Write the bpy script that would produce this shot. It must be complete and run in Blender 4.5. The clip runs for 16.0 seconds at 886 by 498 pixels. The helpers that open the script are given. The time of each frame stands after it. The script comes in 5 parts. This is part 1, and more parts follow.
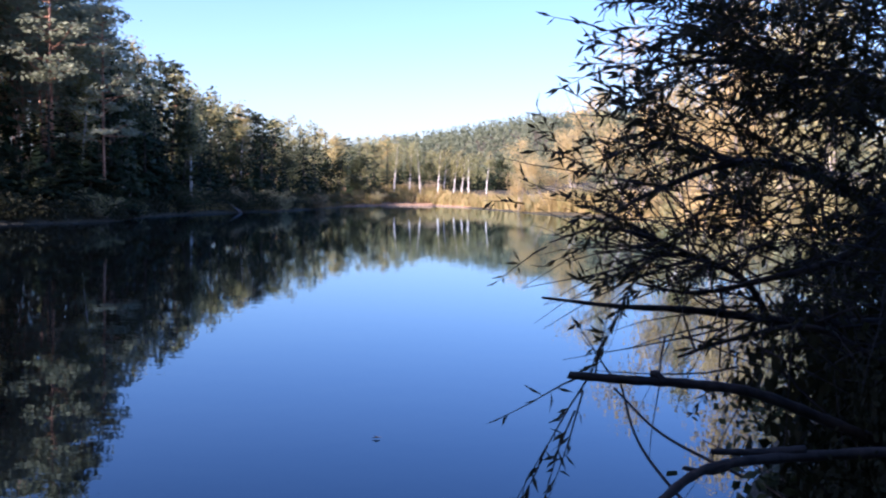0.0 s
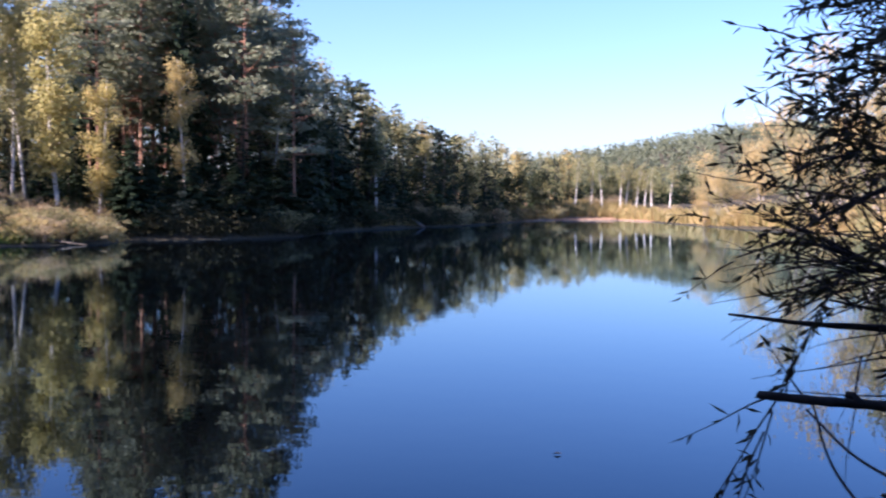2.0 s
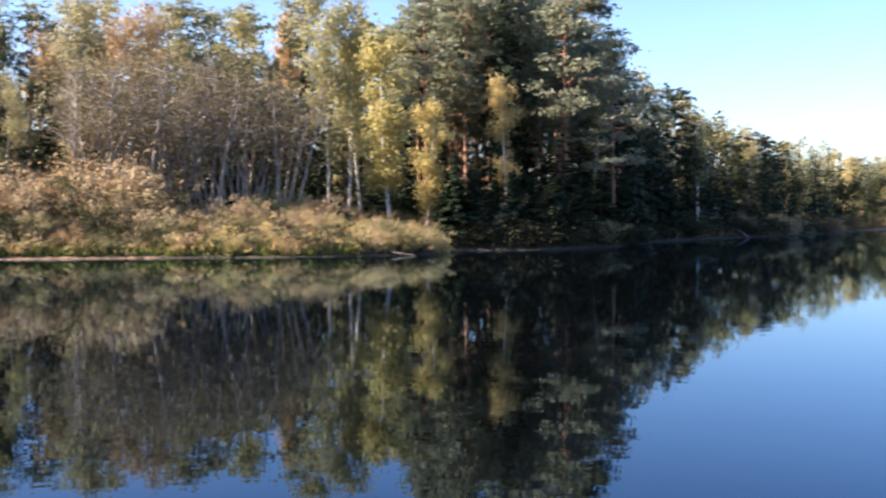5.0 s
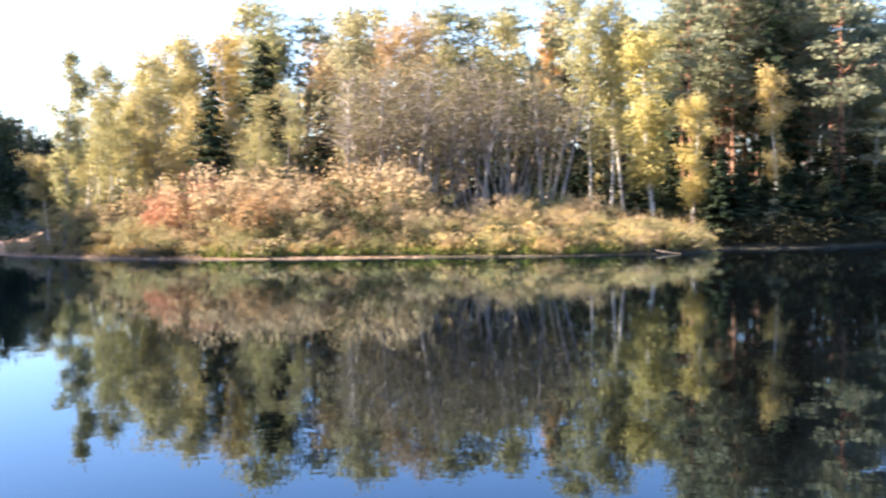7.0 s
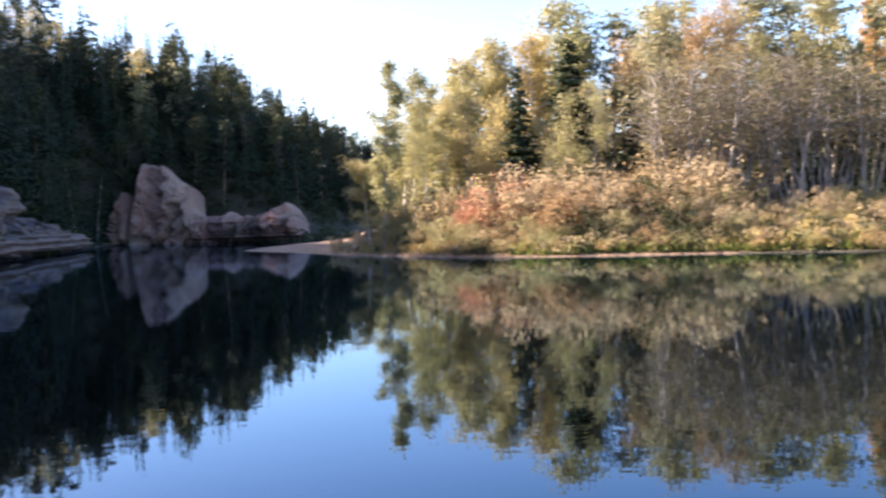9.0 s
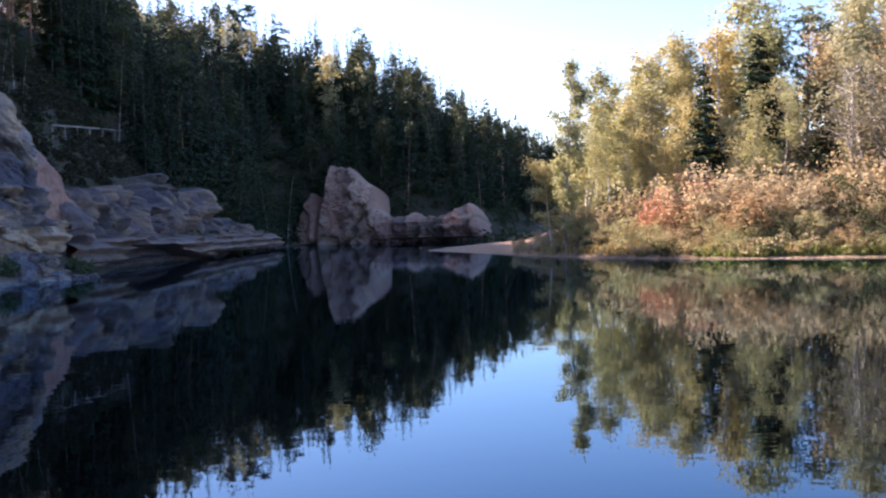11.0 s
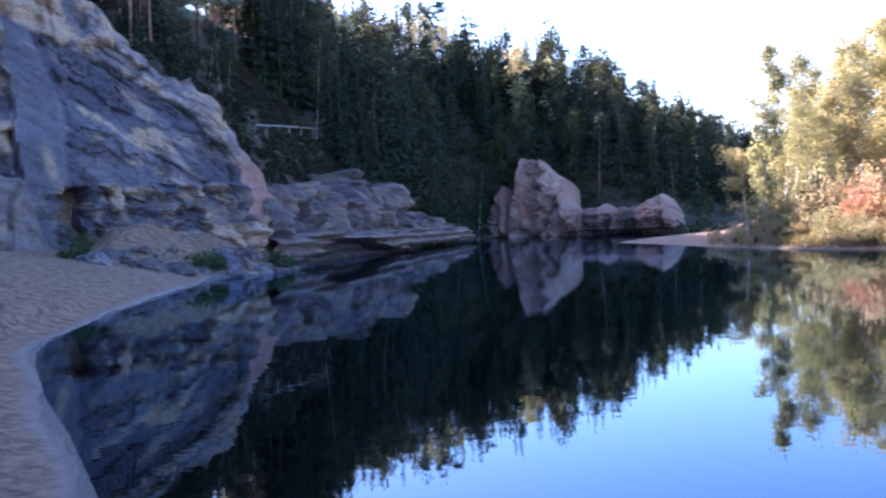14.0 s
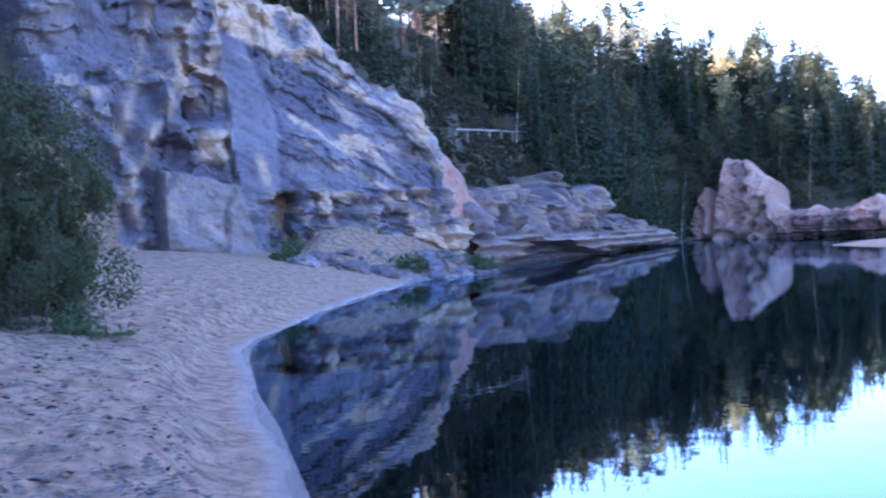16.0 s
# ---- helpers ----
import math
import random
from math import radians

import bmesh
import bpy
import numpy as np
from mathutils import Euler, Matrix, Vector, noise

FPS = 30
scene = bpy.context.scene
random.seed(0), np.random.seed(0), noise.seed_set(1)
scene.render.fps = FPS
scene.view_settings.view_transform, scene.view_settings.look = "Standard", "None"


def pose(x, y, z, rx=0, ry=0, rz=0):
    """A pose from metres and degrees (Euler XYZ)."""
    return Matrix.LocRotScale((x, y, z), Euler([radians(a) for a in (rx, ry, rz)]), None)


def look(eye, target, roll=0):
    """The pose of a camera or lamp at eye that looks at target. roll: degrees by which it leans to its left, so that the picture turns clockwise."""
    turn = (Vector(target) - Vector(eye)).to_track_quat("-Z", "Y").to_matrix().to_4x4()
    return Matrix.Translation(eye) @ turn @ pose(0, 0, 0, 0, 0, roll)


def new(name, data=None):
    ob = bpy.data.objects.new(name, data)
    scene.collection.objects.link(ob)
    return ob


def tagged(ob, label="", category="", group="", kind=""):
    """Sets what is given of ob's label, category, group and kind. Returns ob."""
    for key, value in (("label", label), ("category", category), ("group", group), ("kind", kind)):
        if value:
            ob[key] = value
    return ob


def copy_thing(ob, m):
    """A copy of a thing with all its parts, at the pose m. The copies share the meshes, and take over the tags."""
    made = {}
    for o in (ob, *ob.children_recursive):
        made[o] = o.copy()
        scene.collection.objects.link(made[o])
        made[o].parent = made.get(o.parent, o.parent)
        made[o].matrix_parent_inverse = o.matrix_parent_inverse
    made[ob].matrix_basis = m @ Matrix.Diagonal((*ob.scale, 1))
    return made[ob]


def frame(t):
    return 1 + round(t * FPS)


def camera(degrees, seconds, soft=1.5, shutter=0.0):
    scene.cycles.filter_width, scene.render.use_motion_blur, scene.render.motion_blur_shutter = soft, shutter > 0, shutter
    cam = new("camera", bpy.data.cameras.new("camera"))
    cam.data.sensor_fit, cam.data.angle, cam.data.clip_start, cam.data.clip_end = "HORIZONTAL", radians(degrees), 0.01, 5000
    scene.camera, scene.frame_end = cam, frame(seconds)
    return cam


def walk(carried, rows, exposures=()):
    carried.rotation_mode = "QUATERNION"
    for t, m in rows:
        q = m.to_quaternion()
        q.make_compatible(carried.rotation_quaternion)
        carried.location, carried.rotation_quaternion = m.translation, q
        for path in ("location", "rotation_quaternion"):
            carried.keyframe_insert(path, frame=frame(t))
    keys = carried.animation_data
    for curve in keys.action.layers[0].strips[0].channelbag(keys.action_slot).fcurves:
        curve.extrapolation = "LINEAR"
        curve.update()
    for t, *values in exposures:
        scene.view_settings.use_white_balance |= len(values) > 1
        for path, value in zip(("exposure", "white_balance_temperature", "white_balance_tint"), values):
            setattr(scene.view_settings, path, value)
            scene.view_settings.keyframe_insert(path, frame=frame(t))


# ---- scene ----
# The camera stands on the sandy bank and turns to the left.
EYE = Vector((0.0, 0.0, 2.8))
cam = camera(43.9, 16.0, soft=2.15, shutter=0.65)
TURNS = [  # seconds, azimuth to the right, tilt up, lean
    (0.0, 0.00, -3.00, 0.64),
    (0.5, -1.76, -2.82, 0.63),
    (1.0, -4.36, -2.68, 0.54),
    (1.5, -6.76, -2.54, 0.43),
    (2.0, -9.43, -2.31, 0.27),
    (2.5, -11.93, -2.09, 0.17),
    (3.0, -14.71, -1.87, 0.01),
    (3.5, -17.34, -1.79, -0.11),
    (3.7, -18.43, -1.76, -0.09),
    (6.0, -32.23, -1.79, -0.72),
    (6.5, -35.64, -1.75, -0.91),
    (7.0, -39.58, -1.68, -0.92),
    (7.5, -43.42, -1.62, -1.03),
    (8.0, -47.59, -1.54, -1.47),
    (8.5, -51.46, -1.51, -1.69),
    (9.0, -55.52, -1.44, -1.88),
    (9.5, -58.79, -1.37, -2.05),
    (10.0, -61.60, -1.30, -1.96),
    (10.2, -62.44, -1.27, -1.97),
    (12.3, -68.24, -1.14, -1.81),
    (12.5, -68.86, -1.20, -2.02),
    (13.0, -70.51, -1.21, -2.18),
    (13.5, -72.38, -1.18, -2.25),
    (14.0, -74.86, -1.16, -2.31),
    (14.5, -77.36, -1.17, -2.39),
    (15.0, -80.03, -1.09, -2.49),
    (15.5, -82.53, -0.89, -2.36),
    (16.0, -85.23, -0.59, -2.44),
]


def heading(t_, az, tilt, lean):
    a, e = radians(az), radians(tilt)
    way = Vector((math.sin(a) * math.cos(e), math.cos(a) * math.cos(e), math.sin(e)))
    return (t_, look(EYE, EYE + way * 10, lean))


walk(cam, [heading(*r) for r in TURNS],
     exposures=[(0, 1.8, 5150, 34), (3.7, 1.7, 5250, 31), (5.8, 2.35, 5900, 21), (6.8, 2.75, 5950, 21), (7.5, 2.75, 5950, 21), (9.0, 2.4, 5850, 24),
                (10.2, 2.15, 5750, 26), (12.3, 2.6, 5550, 26), (14, 2.95, 5250, 31), (16, 4.0, 5100, 35)])


# ---- light ----
SUN_AZ, SUN_EL = -123.0, 30.0
world = bpy.data.worlds.new("sky")
scene.world = world
world.use_nodes = True
wn = world.node_tree.nodes
sky = wn.new("ShaderNodeTexSky")
sky.sky_type, sky.sun_disc = "NISHITA", False
sky.sun_elevation, sky.sun_rotation = radians(SUN_EL), radians(SUN_AZ)
sky.altitude, sky.air_density, sky.dust_density, sky.ozone_density = 200, 1.0, 1.3, 1.2
wn["Background"].inputs["Strength"].default_value = 0.074
tone = wn.new("ShaderNodeHueSaturation")
tone.inputs["Saturation"].default_value = 1.16
world.node_tree.links.new(sky.outputs["Color"], tone.inputs["Color"])
world.node_tree.links.new(tone.outputs["Color"], wn["Background"].inputs["Color"])
sun_data = bpy.data.lights.new("sun", "SUN")
sun_data.energy, sun_data.angle, sun_data.color = 5.0, radians(0.6), (1.0, 0.80, 0.54)
sun = new("sun", sun_data)
sun_dir = Vector((math.sin(radians(SUN_AZ)) * math.cos(radians(SUN_EL)), math.cos(radians(SUN_AZ)) * math.cos(radians(SUN_EL)), math.sin(radians(SUN_EL))))
sun.matrix_world = look(sun_dir * 300, (0, 0, 0))


# ---- materials ----
def material(name):
    m = bpy.data.materials.new(name)
    m.use_nodes = True
    return m, m.node_tree.nodes, m.node_tree.links, m.node_tree.nodes["Principled BSDF"]


def ramp(nodes, stops):
    r = nodes.new("ShaderNodeValToRGB")
    while len(r.color_ramp.elements) < len(stops):
        r.color_ramp.elements.new(0.5)
    for e, (p, c) in zip(r.color_ramp.elements, stops):
        e.position, e.color = p, (*c, 1)
    return r


def noise_node(nodes, links, scale, detail=4, coords="Object", stretch=None, rough=0.6):
    tc = nodes.new("ShaderNodeTexCoord")
    n = nodes.new("ShaderNodeTexNoise")
    n.inputs["Scale"].default_value, n.inputs["Detail"].default_value, n.inputs["Roughness"].default_value = scale, detail, rough
    if stretch:
        mp = nodes.new("ShaderNodeMapping")
        mp.inputs["Scale"].default_value = stretch
        links.new(tc.outputs[coords], mp.inputs["Vector"])
        links.new(mp.outputs["Vector"], n.inputs["Vector"])
    else:
        links.new(tc.outputs[coords], n.inputs["Vector"])
    return n


def mixed(nodes, links, a, b, fac, mode="MIX"):
    x = nodes.new("ShaderNodeMix")
    x.data_type, x.blend_type = "RGBA", mode
    for sock, v in ((x.inputs[6], a), (x.inputs[7], b), (x.inputs[0], fac)):
        if isinstance(v, bpy.types.NodeSocket):
            links.new(v, sock)
        else:
            sock.default_value = v if isinstance(v, (int, float)) else (*v, 1)
    return x.outputs[2]


def bumped(nodes, links, bsdf, height, strength, distance):
    b = nodes.new("ShaderNodeBump")
    b.inputs["Strength"].default_value, b.inputs["Distance"].default_value = strength, distance
    links.new(height, b.inputs["Height"])
    links.new(b.outputs["Normal"], bsdf.inputs["Normal"])


def leaf_material(name, colours, light=0.45, rough=0.6):
    """Leaves: colour varies from leaf to leaf and from tree to tree, and some light shines through."""
    m, n, l, p = material(name)
    geo, info = n.new("ShaderNodeNewGeometry"), n.new("ShaderNodeObjectInfo")
    steps = [(i / max(1, len(colours) - 1), c) for i, c in enumerate(colours)]
    leafwise = ramp(n, steps)
    add = n.new("ShaderNodeMath")
    add.operation = "MULTIPLY_ADD"
    l.new(geo.outputs["Random Per Island"], add.inputs[0])
    add.inputs[1].default_value = 0.34
    shift = n.new("ShaderNodeMath")
    shift.operation = "MULTIPLY"
    l.new(info.outputs["Random"], shift.inputs[0])
    shift.inputs[1].default_value = 0.66
    l.new(shift.outputs[0], add.inputs[2])
    l.new(add.outputs[0], leafwise.inputs["Fac"])
    l.new(leafwise.outputs["Color"], p.inputs["Base Color"])
    p.inputs["Roughness"].default_value = rough
    p.inputs["Specular IOR Level"].default_value = 0.1
    tr, mx = n.new("ShaderNodeBsdfTranslucent"), n.new("ShaderNodeMixShader")
    l.new(leafwise.outputs["Color"], tr.inputs["Color"])
    mx.inputs["Fac"].default_value = light
    l.new(p.outputs[0], mx.inputs[1])
    l.new(tr.outputs[0], mx.inputs[2])
    l.new(mx.outputs[0], n["Material Output"].inputs["Surface"])
    return m


def bark_material(name, dark, pale, scale=6.0, stretch=(1, 1, 0.25), cut=(0.4, 0.62)):
    m, n, l, p = material(name)
    nz = noise_node(n, l, scale, 5, stretch=stretch)
    r = ramp(n, [(cut[0], dark), (cut[1], pale)])
    l.new(nz.outputs["Fac"], r.inputs["Fac"])
    l.new(r.outputs["Color"], p.inputs["Base Color"])
    p.inputs["Roughness"].default_value = 0.85
    bumped(n, l, p, nz.outputs["Fac"], 0.6, 0.03)
    return m


BIRCH_BARK = bark_material("birch_bark", (0.05, 0.045, 0.04), (0.72, 0.69, 0.63), 2.2, (1, 1, 3.0), (0.36, 0.46))
PINE_BARK = bark_material("pine_bark", (0.16, 0.08, 0.055), (0.50, 0.28, 0.17), 5)
DARK_BARK = bark_material("dark_bark", (0.03, 0.025, 0.02), (0.12, 0.10, 0.08), 6)
GREY_BARK = bark_material("grey_bark", (0.17, 0.145, 0.125), (0.46, 0.42, 0.37), 5)
# Near-black bark: the willow's silhouette shade is put into the colour.
SHADE_BARK = bark_material("dark_willow_bark", (0.006, 0.005, 0.004), (0.028, 0.023, 0.019), 9)
TWIG = bark_material("bare_twig", (0.13, 0.10, 0.08), (0.30, 0.24, 0.19), 3)
GOLD = leaf_material("gold_leaf", [(0.36, 0.26, 0.08), (0.52, 0.41, 0.16), (0.50, 0.43, 0.20), (0.34, 0.33, 0.14)])
BRIGHT_GOLD = leaf_material("bright_gold_leaf", [(0.38, 0.30, 0.08), (0.50, 0.41, 0.14), (0.48, 0.42, 0.17), (0.35, 0.34, 0.12)])
ALDER_LEAF = leaf_material("withered_alder_leaf", [(0.13, 0.11, 0.075), (0.21, 0.18, 0.115), (0.19, 0.18, 0.10), (0.24, 0.20, 0.13)])
MIDGREEN = leaf_material("mid_green_leaf", [(0.04, 0.075, 0.03), (0.07, 0.11, 0.045), (0.10, 0.14, 0.06)])
YELLOWGREEN = leaf_material("yellow_green_leaf", [(0.25, 0.24, 0.10), (0.38, 0.35, 0.16), (0.34, 0.34, 0.17), (0.21, 0.23, 0.11)])
ORANGE = leaf_material("orange_leaf", [(0.50, 0.30, 0.10), (0.58, 0.38, 0.15), (0.56, 0.42, 0.19)])
RUST = leaf_material("rust_leaf", [(0.30, 0.195, 0.10), (0.42, 0.285, 0.15), (0.43, 0.34, 0.19), (0.30, 0.25, 0.12)])
PINKRED = leaf_material("red_leaf", [(0.40, 0.21, 0.13), (0.48, 0.24, 0.15), (0.45, 0.30, 0.18)])
OLIVE = leaf_material("olive_leaf", [(0.20, 0.20, 0.09), (0.33, 0.31, 0.15), (0.42, 0.38, 0.20), (0.26, 0.23, 0.12)])
SILVER = leaf_material("silver_leaf", [(0.30, 0.31, 0.17), (0.45, 0.44, 0.27), (0.36, 0.33, 0.18)])
TAN = leaf_material("tan_leaf", [(0.32, 0.26, 0.15), (0.48, 0.39, 0.24), (0.42, 0.33, 0.20), (0.31, 0.28, 0.15)])
# Lighter copy of the tan leaf: the bank's sunshine is put into it.
SUNNY_TAN = leaf_material("sunlit_tan_leaf", [(0.44, 0.33, 0.14), (0.58, 0.45, 0.21), (0.55, 0.44, 0.20), (0.42, 0.37, 0.15)])
# Lightened pine needles: the sun on the crowns is put into their tones.
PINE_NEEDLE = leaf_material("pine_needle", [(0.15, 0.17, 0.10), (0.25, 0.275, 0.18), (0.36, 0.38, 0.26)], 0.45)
# Darker needles and birch leaves for the hillside: its shade is in the tones.
SHADE_PINE = leaf_material("shaded_pine_needle", [(0.022, 0.034, 0.022), (0.04, 0.055, 0.035), (0.065, 0.08, 0.05)], 0.2)
DULL = leaf_material("dull_green_leaf", [(0.035, 0.045, 0.02), (0.06, 0.07, 0.03), (0.09, 0.095, 0.045)], 0.3)
SPRUCE_NEEDLE = leaf_material("spruce_needle", [(0.012, 0.022, 0.012), (0.024, 0.04, 0.02), (0.042, 0.06, 0.027)], 0.15)
# Near-black willow leaves: the shade they hang in is in the tones.
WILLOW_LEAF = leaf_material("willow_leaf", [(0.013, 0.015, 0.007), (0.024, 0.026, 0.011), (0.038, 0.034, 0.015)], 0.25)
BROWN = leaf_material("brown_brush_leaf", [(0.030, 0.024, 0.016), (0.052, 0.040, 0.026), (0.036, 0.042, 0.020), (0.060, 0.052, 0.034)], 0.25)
GRASS = leaf_material("reed_blade", [(0.22, 0.17, 0.06), (0.37, 0.28, 0.11), (0.46, 0.35, 0.16), (0.23, 0.22, 0.07)], 0.35)
GREENGRASS = leaf_material("green_blade", [(0.13, 0.17, 0.035), (0.24, 0.27, 0.07), (0.36, 0.33, 0.11)], 0.35)


def water_material():
    """Dark river water: its mirror grows towards grazing view and takes a little red out of what it shows."""
    m, n, l, p = material("river_water")
    nz = noise_node(n, l, 0.05, 3)
    r = ramp(n, [(0.3, (0.0012, 0.0018, 0.0026)), (0.7, (0.0022, 0.0026, 0.0026))])
    l.new(nz.outputs["Fac"], r.inputs["Fac"])
    body, gloss, mix, fres = n.new("ShaderNodeBsdfDiffuse"), n.new("ShaderNodeBsdfGlossy"), n.new("ShaderNodeMixShader"), n.new("ShaderNodeFresnel")
    l.new(r.outputs["Color"], body.inputs["Color"])
    gloss.inputs["Color"].default_value = (0.67, 0.83, 1.0, 1)
    gloss.inputs["Roughness"].default_value = 0.015
    fres.inputs["IOR"].default_value = 1.333
    fine = noise_node(n, l, 1.3, 2)
    bumped(n, l, gloss, fine.outputs["Fac"], 0.05, 0.04)
    l.new(fres.outputs[0], mix.inputs[0])
    l.new(body.outputs[0], mix.inputs[1])
    l.new(gloss.outputs[0], mix.inputs[2])
    l.new(mix.outputs[0], n["Material Output"].inputs["Surface"])
    n.remove(p)
    return m


def ground_material():
    """Sand on the beach, brown earth and litter elsewhere, by fine and broad noise."""
    m, n, l, p = material("earth_and_sand")
    att = n.new("ShaderNodeAttribute")
    att.attribute_name = "sand"
    wet = n.new("ShaderNodeAttribute")
    wet.attribute_name = "wet"
    broad, fine, grit = noise_node(n, l, 0.25, 5), noise_node(n, l, 3.0, 8, rough=0.7), noise_node(n, l, 9.0, 6, rough=0.75)
    earth = ramp(n, [(0.35, (0.025, 0.022, 0.012)), (0.5, (0.06, 0.05, 0.025)), (0.68, (0.11, 0.09, 0.045))])
    l.new(fine.outputs["Fac"], earth.inputs["Fac"])
    sandc = ramp(n, [(0.34, (0.10, 0.056, 0.030)), (0.48, (0.32, 0.20, 0.12)), (0.68, (0.53, 0.355, 0.215))])
    l.new(fine.outputs["Fac"], sandc.inputs["Fac"])
    litter = ramp(n, [(0.57, (0, 0, 0)), (0.62, (1, 1, 1))])
    l.new(grit.outputs["Fac"], litter.inputs["Fac"])
    patch = ramp(n, [(0.34, (0.2, 0.2, 0.2)), (0.58, (0.9, 0.9, 0.9))])
    l.new(broad.outputs["Fac"], patch.inputs["Fac"])
    both = mixed(n, l, litter.outputs["Color"], patch.outputs["Color"], 1.0, "MULTIPLY")
    spotted = mixed(n, l, sandc.outputs["Color"], (0.10, 0.075, 0.055), both)
    damp = mixed(n, l, spotted, (0.26, 0.22, 0.19), wet.outputs["Fac"])
    l.new(mixed(n, l, earth.outputs["Color"], damp, att.outputs["Fac"]), p.inputs["Base Color"])
    rough = n.new("ShaderNodeMapRange")
    l.new(wet.outputs["Fac"], rough.inputs["Value"])
    rough.inputs["To Min"].default_value, rough.inputs["To Max"].default_value = 0.95, 0.22
    l.new(rough.outputs[0], p.inputs["Roughness"])
    rel = n.new("ShaderNodeMath")
    rel.operation = "ADD"
    l.new(fine.outputs["Fac"], rel.inputs[0])
    l.new(grit.outputs["Fac"], rel.inputs[1])
    bumped(n, l, p, rel.outputs[0], 1.0, 0.16)
    return m


def rock_material(name, base, pale, stain, strata=0.5, blotch=0.25, dip=0.0, moss=(0.05, 0.06, 0.03), calm=0.0):
    """Sandstone: beds at the dip given (degrees), grey lichen stains, shade painted into hollows, buff broken faces and
    mossy cracks.
    """
    m, n, l, p = material(name)
    tc, comb = n.new("ShaderNodeTexCoord"), n.new("ShaderNodeCombineXYZ")
    c, s = math.cos(radians(dip)), math.sin(radians(dip))
    for axis, vec in (("X", (0.0, 0.16 * c, -0.16 * s)), ("Y", (0.0, s, c)), ("Z", (0.2, 0.0, 0.0))):
        dot = n.new("ShaderNodeVectorMath")
        dot.operation = "DOT_PRODUCT"
        l.new(tc.outputs["Object"], dot.inputs[0])
        dot.inputs[1].default_value = vec
        l.new(dot.outputs["Value"], comb.inputs[axis])
    bed = n.new("ShaderNodeTexNoise")
    bed.inputs["Scale"].default_value, bed.inputs["Detail"].default_value, bed.inputs["Roughness"].default_value = strata, 7, 0.66
    bed.inputs["Distortion"].default_value = 0.4
    l.new(comb.outputs[0], bed.inputs["Vector"])
    big, fine = noise_node(n, l, blotch, 6, rough=0.62), noise_node(n, l, 2.2, 8, rough=0.72)
    c1 = ramp(n, [(0.38, stain), (0.5, base), (0.58, base), (0.66, pale)])
    l.new(bed.outputs["Fac"], c1.inputs["Fac"])
    c2 = ramp(n, [(0.40, stain), (0.52, base), (0.66, pale)])
    l.new(big.outputs["Fac"], c2.inputs["Fac"])
    c3 = mixed(n, l, mixed(n, l, c1.outputs["Color"], c2.outputs["Color"], 0.4), base, calm)
    buff, green, grime_shade = n.new("ShaderNodeAttribute"), n.new("ShaderNodeAttribute"), n.new("ShaderNodeAttribute")
    buff.attribute_name, green.attribute_name, grime_shade.attribute_name = "buff", "moss", "stain"
    c4 = mixed(n, l, mixed(n, l, c3, stain, grime_shade.outputs["Fac"]), mixed(n, l, pale, tuple(0.45 * q for q in pale), fine.outputs["Fac"]), buff.outputs["Fac"])
    c5 = mixed(n, l, c4, moss, green.outputs["Fac"])
    dark = ramp(n, [(0.36, (0.28, 0.28, 0.28)), (0.52, (1, 1, 1))])
    l.new(fine.outputs["Fac"], dark.inputs["Fac"])
    l.new(mixed(n, l, c5, dark.outputs["Color"], 0.45, "MULTIPLY"), p.inputs["Base Color"])
    p.inputs["Roughness"].default_value = 0.92
    both = n.new("ShaderNodeMath")
    both.operation = "ADD"
    l.new(fine.outputs["Fac"], both.inputs[0])
    l.new(bed.outputs["Fac"], both.inputs[1])
    bumped(n, l, p, both.outputs[0], 1.0, 0.22)
    return m


WATER, GROUND = water_material(), ground_material()
CLIFF_ROCK = rock_material("grey_sandstone", (0.22, 0.20, 0.215), (0.78, 0.55, 0.36), (0.105, 0.09, 0.11), 0.8, 0.10, 35, calm=0.1)
RED_ROCK = rock_material("red_sandstone", (0.42, 0.215, 0.145), (0.63, 0.395, 0.275), (0.22, 0.125, 0.10), 0.25, 0.12, 84)
LEDGE_ROCK = rock_material("ledge_sandstone", (0.20, 0.145, 0.13), (0.45, 0.31, 0.215), (0.085, 0.072, 0.078), 0.5, 0.25, 4)
WOOD = bark_material("weathered_wood", (0.16, 0.14, 0.12), (0.33, 0.30, 0.26), 3, (1, 1, 0.3))


